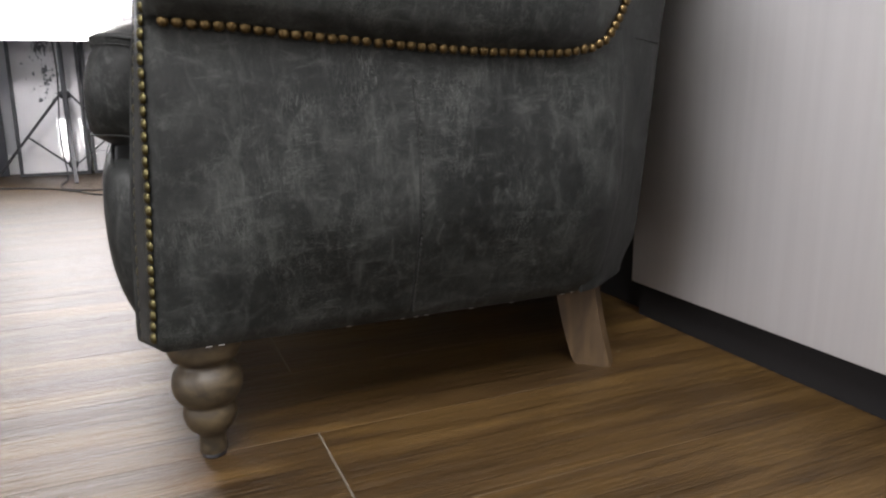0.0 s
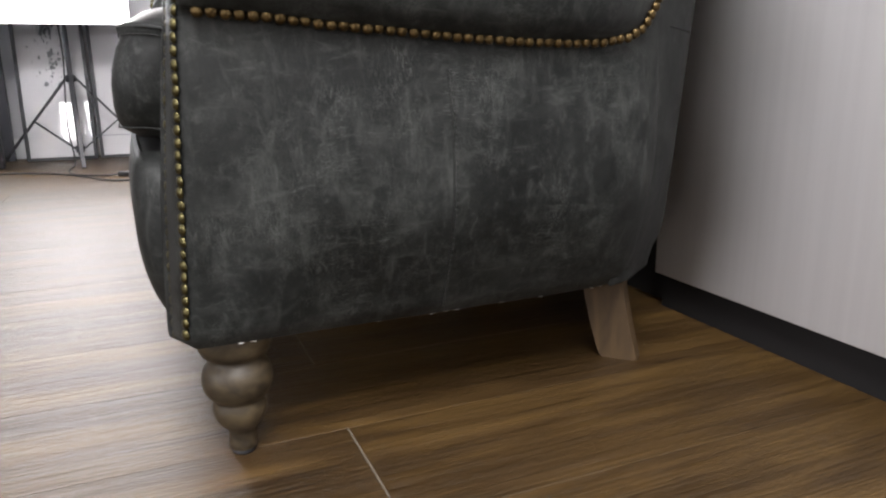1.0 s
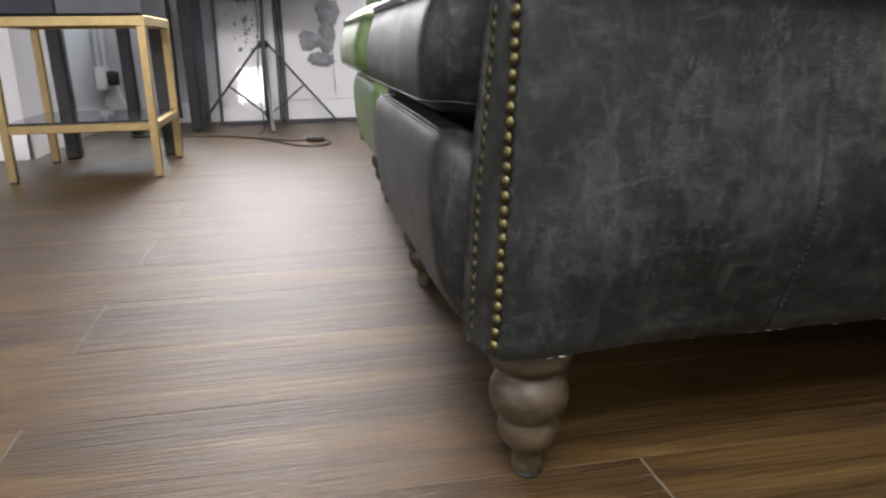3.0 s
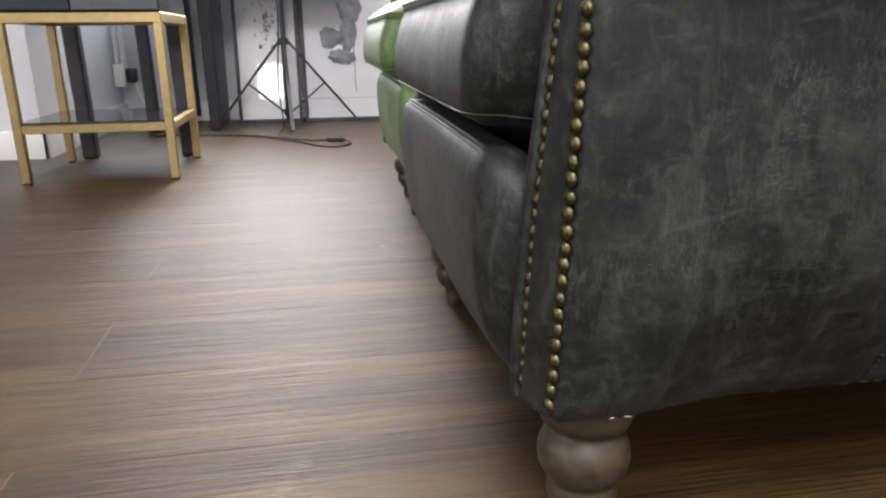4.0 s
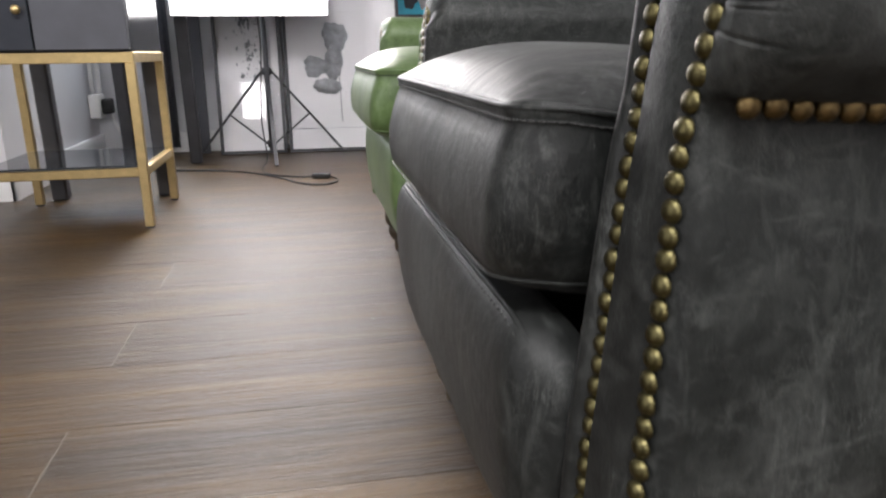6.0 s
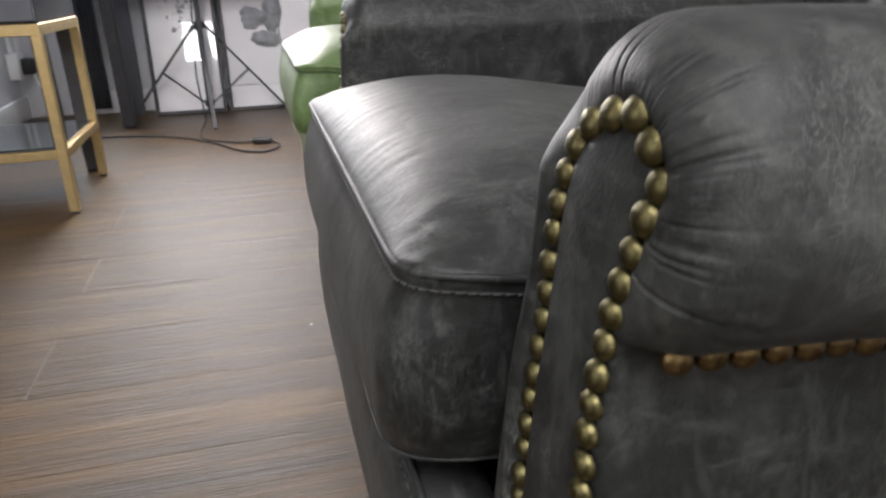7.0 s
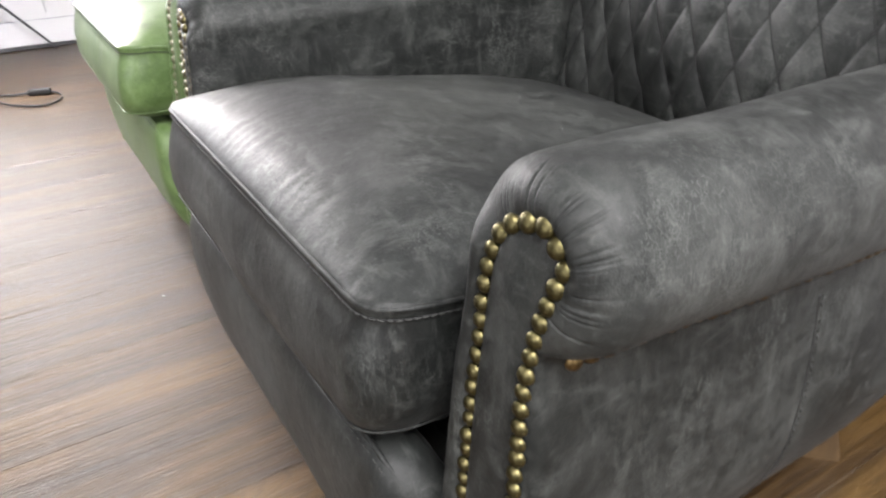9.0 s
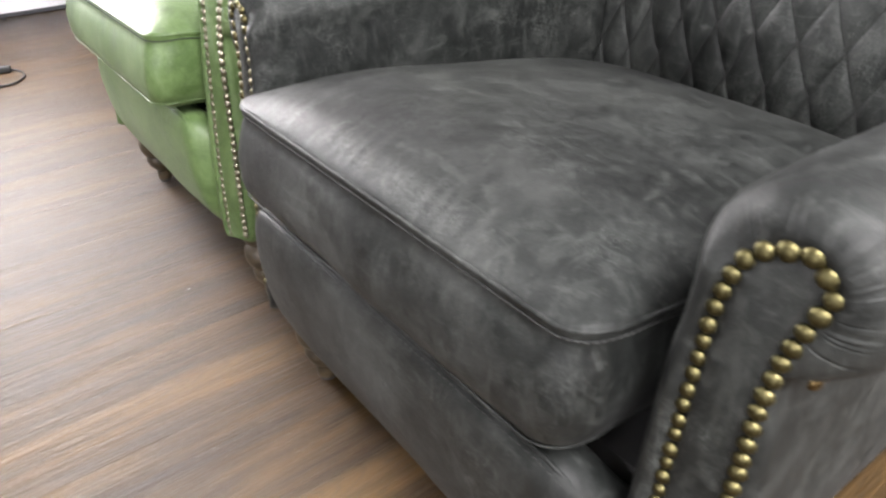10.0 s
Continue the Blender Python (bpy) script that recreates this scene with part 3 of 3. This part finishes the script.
    for p, d in along([(q[0] - 0.0006, q[1] - 0.0006, q[2]) for q in path], 0.0055):
        part_of("stitch", stitch_mesh(), PALETHREAD, ob).matrix_local = Matrix.Translation(p) @ d.to_track_quat("Z", "Y").to_matrix().to_4x4()
    return ob


def quilt_x(y, z):
    """Depth of the quilted inner back."""
    v = (y - 0.758) / (2 * MID - 2 * 0.758)
    a = abs(math.sin(math.pi * (y + 0.46 * z - 1.152) / 0.055))
    b = abs(math.sin(math.pi * (y - 0.46 * z - 0.842) / 0.055))
    puff = 0.0062 * (a ** 0.42) * (b ** 0.42)
    x = 0.548 + 0.20 * (z - 0.42) - 0.030 * math.cos((v - 0.5) * math.pi) * smooth01(0.30, 0.52, z)
    x += 0.010 * smooth01(0.96, 1.0, abs(2 * v - 1))
    return x - puff - 0.002 * noise.noise(Vector((y * 26, z * 26, 0.5)))


def build_back(chair, leather):
    # shell: rounded plan, leaning back
    rows = []
    plan = [p for p in PLAN if p[0] >= 0.50]
    for z in [0.139, 0.141, 0.147, 0.158, 0.175, 0.20, 0.25, 0.30, 0.36, 0.42, 0.48, 0.54, 0.60, 0.68, 0.76, 0.84, 0.90, 0.935, 0.955, 0.965]:
        tuck = 0.020 * (1 - smooth01(0.139, 0.20, z)) ** 2
        top = 0.07 * smooth01(0.88, 0.97, z) ** 2
        rake = 0.10 * (z - 0.15) + 0.10 * max(0, z - 0.5)
        curl = under_curl(z)
        near = [(x + (rake - top) * smooth01(0.50, 0.62, x) - tuck * smooth01(0.59, 0.65, x), y + 0.003 + top + max(tuck * 0.5, curl * (1 - 0.30 * smooth01(0.44, 0.56, x)) * (1 - smooth01(0.57, 0.64, x))), z - 0.36 * curl * (1 - 0.30 * smooth01(0.44, 0.56, x)) * (1 - smooth01(0.57, 0.64, x))) for x, y in plan]
        near = [tuple(p) for p in spline(near, 28)]
        far = [(x, 2 * MID - y, h) for x, y, h in reversed(near)]
        f0, f1 = 0.50 + top * 0.4, 0.590 + 0.20 * max(-0.06, z - 0.42) - top * 0.4
        e = near[0][1] + 0.049
        rows.append(near + far + [(f0, 2 * MID - e, z), (f1, 2 * MID - e - 0.004, z), (f1, e + 0.004, z), (f0, e, z)])
    bm, vs = grid_mesh(rows, close_u=True)
    bm.faces.new(vs[0])
    bm.faces.new(vs[-1])
    shell = part("backrest", outward(bm), leather, chair)
    # quilted inner face in diamonds
    rows = []
    ny, nz = 340, 280
    for j in range(nz + 1):
        w = j / nz
        z = 0.30 + 0.62 * w
        r = []
        for i in range(ny + 1):
            v = i / ny
            y = 0.758 + (2 * MID - 2 * 0.758) * v
            x = quilt_x(y, z)
            r.append((x, y, z))
        rows.append(r)
    bm, vs = grid_mesh(rows)
    quilt = part("quilted_panel", outward(bm), leather, shell, "diamond-quilted leather")
    for sign, c in ((-0.46, 1.152), (0.46, 0.842)):
        for n in range(-12, 13):
            line = [(c + 0.055 * n + sign * z, z) for z in [0.32 + 0.6 * k / 48 for k in range(49)]]
            line = [(quilt_x(y, z) - 0.0013, y, z) for y, z in line if 0.765 < y < 2 * MID - 0.765]
            if len(line) > 6:
                part("seam", tube(line, 0.0008, 5), THREAD, quilt)
    # sewn join where the back meets the outer panel
    wing = [0.553 + 0.055 * k / 12 for k in range(13)]
    part("seam", tube([(x + 0.03 * smooth01(0.50, 0.62, x), ease(x, PLAN) + 0.0028, 0.447 - 0.06 * (x - 0.55)) for x in wing], 0.0010, 6), THREAD, shell, "dark sewn join")
    pts = [(0.549, 0.742, z) for z in [0.40 + 0.2 * k / 12 for k in range(13)]]
    part("seam", tube(pts, 0.0012, 6), leather, shell)


def build_legs(chair):
    prof = [(.036, .146), (.0385, .138), (.0385, .124), (.035, .116), (.028, .112), (.026, .109), (.0285, .106), (.0335, .101), (.0362, .094), (.0372, .086), (.0362, .078), (.033, .071), (.0285, .0655), (.0260, .0635),
            (.0270, .061), (.0285, .055), (.0285, .049), (.0265, .042), (.0225, .035), (.0175, .030), (.0150, .027), (.0140, .024), (.0148, .013), (.0150, .006), (.0130, .0045)]
    foot = [(.0125, .0045), (.0125, 0.0), (.004, 0.0)]
    for y in (0.757, 2 * MID - 0.757):
        leg = part("leg", lathe(prof, 40, 0.033, y), LEGWOOD, chair, "turned front leg in worn brown wood")
        part("glide", lathe(foot, 20, 0.033, y), BLACKMETAL, leg)
    # sabre back legs, set cornerwise and curving outwards to the floor
    r = 0.5 ** 0.5
    for side in (-1, 1):
        rows = []
        for k in range(13):
            t = k / 12
            z = 0.146 * (1 - t)
            cx, cy = 0.5535 - 0.030 * r * (1 - t ** 1.5), 0.791 + 0.030 * r * (1 - t ** 1.5)
            w, d = 0.0265 + 0.002 * (1 - t), 0.030 + 0.008 * (1 - t)
            ring = [(cx + w * r, cy - w * r, z), (cx + w * r + d * r, cy - w * r + d * r, z), (cx - w * r + d * r, cy + w * r + d * r, z), (cx - w * r, cy + w * r, z)]
            rows.append([side_of(p, side) for p in ring])
        bm, vs = grid_mesh(rows, close_u=True)
        bm.faces.new(vs[0])
        bm.faces.new(vs[-1])
        bmesh.ops.bevel(bm, geom=[e for e in bm.edges if abs(e.verts[0].co.z - e.verts[1].co.z) > 0.006], offset=0.003, segments=2, affect="EDGES")
        part("leg", outward(bm), BACKWOOD, chair, "plain sabre back leg", smooth=False)


def build_chair(name, m, leather, brass, label, setback=0.0, front=-0.044):
    chair = empty(name, m, label, "armchair", "leather armchairs along the wall")
    nails, row_nails = make_nail(), make_nail()
    for side in (-1, 1):
        build_arm(chair, side, leather, nails, brass, row_nails, COPPER if brass is BRASS else brass)
    build_apron(chair, leather, setback)
    build_cushion(chair, leather, front)
    build_back(chair, leather)
    build_legs(chair)
    part("dust_cover", box(0.03, 0.500, 0.768, 2 * MID - 0.768, 0.1405, 0.150), DUSTCLOTH, chair, "black cloth under the seat", smooth=False)
    for x in (0.035, 0.047, 0.19, 0.255, 0.272, 0.285, 0.345, 0.40, 0.475, 0.49):
        u = 0.040 * smooth01(0.03, 0.17, x) * (1 - 0.30 * smooth01(0.44, 0.56, x))
        y = 0.7095 + plan_in(x) + u
        st = part_of("staple", staple_mesh(), STEEL, chair)
        st.matrix_local = pose(x, y, 0.1404 - 0.36 * u, 0, 0, random.uniform(-12, 12))
    part("seat_deck", box(0.02, 0.52, 0.758, 2 * MID - 0.758, 0.260, 0.300), DUSTCLOTH, chair, smooth=False)
    return chair


grey_chair = build_chair("armchair", pose(0, 0, 0), LEATHER, BRASS, "dark grey waxed leather armchair with brass nail trim and quilted back")
green_chair = build_chair("armchair", pose(0.028, 0.79, 0), GREEN, PEWTER, "bright green leather armchair with nail trim, beside the grey one", 0.003, -0.064)


# ---- the side table and the things by the far wall ----
def build_side_table():
    t = empty("side_table", pose(-1.027, 2.487, 0), "black drawer cabinet on a brushed gold frame with a glass shelf", "side table")
    w, d, s = 0.440, 0.424, 0.024
    for x in (0, w - s):
        for y in (0, d - s):
            leg = part("leg", box(x, x + s, y, y + s, 0.006, 0.452, 0.0015, 1), GOLD, t, smooth=False)
            part("foot", box(x + 0.003, x + s - 0.003, y + 0.003, y + s - 0.003, 0.0, 0.006), RUBBER, leg, smooth=False)
    for z0, z1 in ((0.452, 0.480), (0.148, 0.172)):
        e = 0 if z0 > 0.4 else s
        part("rail", box(e, w - e, 0, s, z0, z1, 0.0015, 1), GOLD, t, smooth=False)
        part("rail", box(e, w - e, d - s, d, z0, z1, 0.0015, 1), GOLD, t, smooth=False)
        part("rail", box(0.001, s - 0.001, s, d - s, z0, z1, 0.0015, 1), GOLD, t, smooth=False)
        part("rail", box(w - s + 0.001, w - 0.001, s, d - s, z0, z1, 0.0015, 1), GOLD, t, smooth=False)
    part("shelf", box(0.012, w - 0.012, 0.012, d - 0.012, 0.1725, 0.179), DARKGLASS, t, "smoked glass shelf", smooth=False)
    part("body", box(0.004, w - 0.004, 0.014, d - 0.004, 0.481, 0.70, 0.002, 1), BLACKLACQUER, t, "glossy black drawer body", smooth=False)
    part("drawer_front", box(0.006, w * 0.46, -0.004, 0.0135, 0.486, 0.695, 0.002, 1), BLACKLACQUER, t, smooth=False)
    part("drawer_front", box(w * 0.47, w - 0.006, -0.004, 0.0135, 0.486, 0.695, 0.002, 1), CHARCOAL, t, smooth=False)
    knob = lathe([(0.004, 0.0), (0.004, 0.010), (0.010, 0.013), (0.012, 0.018), (0.009, 0.023), (0.003, 0.025)], 20)
    knob.transform(Matrix.Translation((w * 0.41, -0.004, 0.585)) @ Euler((radians(90), 0, 0)).to_matrix().to_4x4())
    part("knob", knob, GOLD, t, "round gold knob")


def build_light_stand():
    hx, hy = -0.312, 3.86
    st = empty("light_stand", pose(hx, hy, 0), "black tripod light stand holding a lit softbox", "light stand")
    part("pole", lathe([(.012, .03), (.012, .62), (.0095, .62), (.0095, 1.05)], 16), BLACKMETAL, st)
    part("collar", lathe([(.018, .375), (.024, .38), (.024, .405), (.017, .41)], 16), BLACKMETAL, st)
    part("collar", lathe([(.016, .045), (.020, .05), (.020, .075), (.015, .08)], 16), BLACKMETAL, st)
    for a in (168, 8, 275):
        c, s = math.cos(radians(a)), math.sin(radians(a))
        leg = part("leg", beam((0.02 * c, 0.02 * s, 0.395), (0.345 * c, 0.345 * s, 0.008), 0.017, 0.010), BLACKMETAL, st, smooth=False)
        part("brace", beam((0.018 * c, 0.018 * s, 0.062), (0.185 * c, 0.185 * s, 0.196), 0.013, 0.007), BLACKMETAL, leg, smooth=False)
    # softbox on top of the pole
    sb = empty("softbox", pose(-0.35, 3.66, 1.12, 0, 0, -1.0), "lit white softbox with black cloth sides", "softbox")
    w, h = 0.325, 0.495
    rows = []
    for k, (sx, sy) in enumerate(((1.0, 0.0), (1.0, 0.03), (0.8, 0.14), (0.2, 0.19))):
        rows.append([(-w * sx, sy, -h * sx), (w * sx, sy, -h * sx), (w * sx, sy, h * sx), (-w * sx, sy, h * sx)])
    bm, vs = grid_mesh(rows, close_u=True)
    bm.faces.new(vs[-1])
    part("hood", outward(bm), BLACKMETAL, sb, "black cloth hood", smooth=False)
    part("diffuser", box(-w + .004, w - .004, 0.004, 0.010, -h + .004, h - .004), SOFTGLOW, sb, "glowing white diffuser cloth", smooth=False)


def leaf_shape(cx, cz, rx, rz, lobes, seed):
    pts = []
    for k in range(48):
        a = 2 * math.pi * k / 48
        r = 1 + 0.14 * math.sin(lobes * a + seed) + 0.06 * math.sin(9 * a + 2 * seed)
        pts.append((cx + rx * r * math.cos(a), cz + rz * r * math.sin(a)))
    return pts


def flat_shape(pts, y0=0.0, y1=-0.0012):
    bm = bmesh.new()
    a = [bm.verts.new((x, y0, z)) for x, z in pts]
    b = [bm.verts.new((x, y1, z)) for x, z in pts]
    bm.faces.new(a)
    bm.faces.new(b)
    n = len(pts)
    for i in range(n):
        bm.faces.new((a[i], a[(i + 1) % n], b[(i + 1) % n], b[i]))
    return outward(bm)


def build_print(x0, x1, h, y, label, kind):
    w = x1 - x0
    p = empty("framed_print", pose(x0, y, 0.0, -6.5, 0, 0), label, "picture", "framed prints against the far wall")
    f = 0.016
    for a in ((0, f, 0, h), (w - f, w, 0, h)):
        part("frame_bar", box(a[0], a[1], -0.012, 0.014, a[2], a[3], 0.0015, 1), BLACKMETAL, p, smooth=False)
    for a in ((f, w - f, 0, f), (f, w - f, h - f, h)):
        part("frame_bar", box(a[0], a[1], -0.012, 0.014, a[2], a[3], 0.0015, 1), BLACKMETAL, p, smooth=False)
    sheet = part("print", box(f, w - f, 0.004, 0.008, f, h - f), PAPER, p, "pale printed sheet", smooth=False)
    g = part("glazing", box(f, w - f, -0.004, -0.001, f, h - f), GLASS, p, smooth=False)
    g.visible_shadow = False
    if kind == "leaf":
        for cx, cz, rx, rz, lo, sd in ((0.245, 0.54, 0.058, 0.085, 3, 0.4), (0.15, 0.41, 0.062, 0.050, 3, 1.3), (0.20, 0.315, 0.062, 0.042, 2, 2.2), (0.235, 0.43, 0.040, 0.10, 2, 0.8)):
            part("leaf", flat_shape(leaf_shape(cx, cz, rx, rz, lo, sd), 0.004, 0.0030 - 0.0004 * sd), INK, sheet)
        part("stem", flat_shape([(0.262, 0.14), (0.266, 0.14), (0.262, 0.36), (0.256, 0.36)], 0.004, 0.0012), INK, sheet)
        part("mat_edge", flat_shape([(f, 0.112), (w - f, 0.112), (w - f, 0.115), (f, 0.115)], 0.004, 0.002), CURTAIN, sheet)
    else:
        rnd = random.Random(5)
        for k in range(110):
            z = 0.66 - 0.30 * rnd.random() ** 1.5
            x = 0.16 + rnd.gauss(0, 0.042)
            r = 0.0022 + 0.0055 * rnd.random() ** 2
            part("ink_splash", flat_shape(leaf_shape(x, z, r, r * rnd.uniform(0.8, 2.4), 3, rnd.random() * 6), 0.004, 0.0030 - 0.00002 * k), INK, sheet)


def build_far_end():
    build_print(-0.558, -0.245, 0.98, 3.98, "black-framed print of dark ink splashes leaning on the wall", "ink")
    build_print(-0.232, 0.330, 0.98, 3.98, "black-framed botanical print of a dark leaf leaning on the wall", "leaf")
    pic = empty("wall_picture", pose(0.285, Y_FAR - 0.026, 0.64), "black-framed picture in teal and dark blue hung on the far wall", "picture")
    for a in ((0.0, 0.012, 0.0, 0.5), (0.388, 0.40, 0.0, 0.5), (0.012, 0.388, 0.0, 0.012), (0.012, 0.388, 0.488, 0.5)):
        part("frame_bar", box(a[0], a[1], 0.0, 0.024, a[2], a[3], 0.0015, 1), BLACKMETAL, pic, smooth=False)
    art = part("print", box(0.012, 0.388, 0.008, 0.012, 0.012, 0.488), TEAL, pic, "teal printed sheet", smooth=False)
    part("shape", flat_shape(leaf_shape(0.125, 0.12, 0.05, 0.075, 3, 0.9), 0.008, 0.0065), CHARCOAL, art, "dark blue shape")
    part("shape", flat_shape(leaf_shape(0.20, 0.17, 0.045, 0.13, 2, 0.3), 0.008, 0.0055), PAPER, art, "pale shape")
    # dark board leaning beside the prints
    b = part("board", box(-0.03, 0.03, -0.008, 0.008, 0, 1.3, 0.002, 1), CHARCOAL, smooth=False)
    b.matrix_world = pose(-0.645, 4.06, 0, -3.5, 0, 0)
    tagged(b, "narrow charcoal board leaning on the far wall", "board")
    # hanging grey curtain beside the return wall
    rows = []
    for z in (0.03, 0.4, 1.0, 1.8, 2.6):
        rows.append([(-0.870 + 0.11 * k / 60, 4.10 + 0.022 * math.sin(k * 0.62 + 0.3 * z) + 0.006 * math.sin(k * 1.7), z) for k in range(61)])
    bm, vs = grid_mesh(rows)
    bmesh.ops.solidify(bm, geom=bm.faces[:], thickness=0.004)
    tagged(part("curtain", bm, CURTAIN), "hanging blue-grey cloth curtain with soft folds", "curtain")
    # black console frame behind the side table
    c = empty("console", pose(-1.0, 3.0, 0), "black metal console frame behind the side table", "console")
    for x, y in ((0.02, 0.0), (0.36, 0.0), (0.085, 0.75), (0.36, 0.75)):
        part("leg", beam((x, y, 0.0), (x - 0.01, y, 0.78), 0.05, 0.05), BLACKMETAL, c, smooth=False)
    part("top", box(-0.03, 0.41, -0.05, 0.80, 0.78, 0.81, 0.002, 1), BLACKMETAL, c, smooth=False)
    # outlet, plug and lead on the return wall
    s = empty("wall_socket", pose(-1.138, 4.08, 0.24), "white surface-mounted wall socket with a black plug and white lead", "socket")
    part("plate", box(0, 0.048, -0.05, 0.05, -0.055, 0.055, 0.005), PLASTIC, s)
    part("plug", box(0.049, 0.096, -0.028, 0.030, -0.036, 0.034, 0.008), RUBBER, s, "black plug")
    for dx in (0.006, 0.036):
        part("conduit", box(dx, dx + 0.016, -0.012, 0.012, 0.057, 1.2, 0.002, 1), PLASTIC, s, smooth=False)
    pts = [(0.085, 0.0, -0.033), (0.092, 0.0, -0.07), (0.115, -0.01, -0.13), (0.145, -0.03, -0.19), (0.165, -0.05, -0.232)]
    part("lead", tube([tuple(p) for p in spline(pts, 24)], 0.007, 8), PLASTIC, s, "white lead")
    # lead and inline switch of the light on the floor
    f = empty("power_cable", pose(0, 0, 0), "black power cable with an inline switch lying on the floor", "cable")
    pts = [(-0.90, 3.56, .004), (-0.69, 3.53, .004), (-0.52, 3.47, .004), (-0.38, 3.38, .004), (-0.27, 3.24, .004), (-0.19, 3.10, .004), (-0.11, 3.04, .004), (-0.055, 3.08, .004), (-0.045, 3.15, .004), (-0.068, 3.185, .008)]
    part("lead", tube([tuple(p) for p in spline(pts, 80)], 0.0034, 8), RUBBER, f)
    pts = [(-0.135, 3.21, .008), (-0.20, 3.24, .004), (-0.31, 3.33, .004), (-0.34, 3.5, .005), (-0.33, 3.72, .02), (-0.345, 3.77, .2), (-0.325, 3.775, .5), (-0.335, 3.77, .7)]
    part("lead", tube([tuple(p) for p in spline(pts, 80)], 0.0034, 8), RUBBER, f)
    sw = box(-0.036, 0.036, -0.015, 0.015, 0.0, 0.021, 0.006, 3)
    sw.transform(pose(-0.103, 3.198, 0, 0, 0, -14))
    part("inline_switch", sw, RUBBER, f)


def build_crumbs():
    for x, y, a in ((0.622, 0.82, 0.0011), (-0.051, 1.652, 0.0015)):
        bm = bmesh.new()
        bmesh.ops.create_icosphere(bm, subdivisions=1, radius=a)
        for v in bm.verts:
            v.co = (v.co.x * 1.2, v.co.y * 0.9, max(v.co.z * 0.6, -a * 0.3) + a * 0.3)
        ob = part("crumb", bm, PLASTIC, smooth=False)
        ob.location = (x, y, 0.0)
        tagged(ob, "tiny white crumb lying on the floor boards", "crumb", "crumbs on the floor")


build_crumbs()
build_side_table()
build_light_stand()
build_far_end()


# ---- floor boards ----
def build_floor():
    floor = tagged(part("floor", box(X_LEFT, X_RIGHT, Y_BACK, Y_FAR, -0.0088, -0.0006), JOINT, smooth=False), "brown oak-look plank floor with fine pale joints", kind="structure")
    wid, length, gap = 0.195, 1.274, 0.0011
    meshes = {}
    k0, k1 = math.floor((Y_BACK - 0.755) / wid), math.ceil((Y_FAR - 0.755) / wid)
    for k in range(k0, k1):
        ya, yb = max(Y_BACK, 0.755 + wid * k), min(Y_FAR, 0.755 + wid * (k + 1))
        start = (-0.476 if k % 2 == 0 else 0.152) + 0.004 * math.sin(k * 2.3)
        j0, j1 = math.floor((X_LEFT - start) / length), math.ceil((X_RIGHT - start) / length)
        for j in range(j0, j1):
            xa, xb = max(X_LEFT, start + j * length), min(X_RIGHT, start + (j + 1) * length)
            if xb - xa < 0.02:
                continue
            key = (round(xb - xa, 3), round(yb - ya, 3))
            if key not in meshes:
                hx, hy = (xb - xa) / 2 - gap, (yb - ya) / 2 - gap * 0.28
                bm = box(-hx, hx, -hy, hy, -0.0005, 0.0006, 0.0)
                bmesh.ops.bevel(bm, geom=[e for e in bm.edges if e.verts[0].co.z > 0 and e.verts[1].co.z > 0], offset=0.0003, segments=1, affect="EDGES")
                me = bpy.data.meshes.new("plank")
                bm.to_mesh(me)
                bm.free()
                meshes[key] = me
            ob = part_of("plank", meshes[key], PLANK, floor, smooth=False)
            ob.matrix_local = Matrix.Translation(((xa + xb) / 2, (ya + yb) / 2, -0.0006))


build_floor()
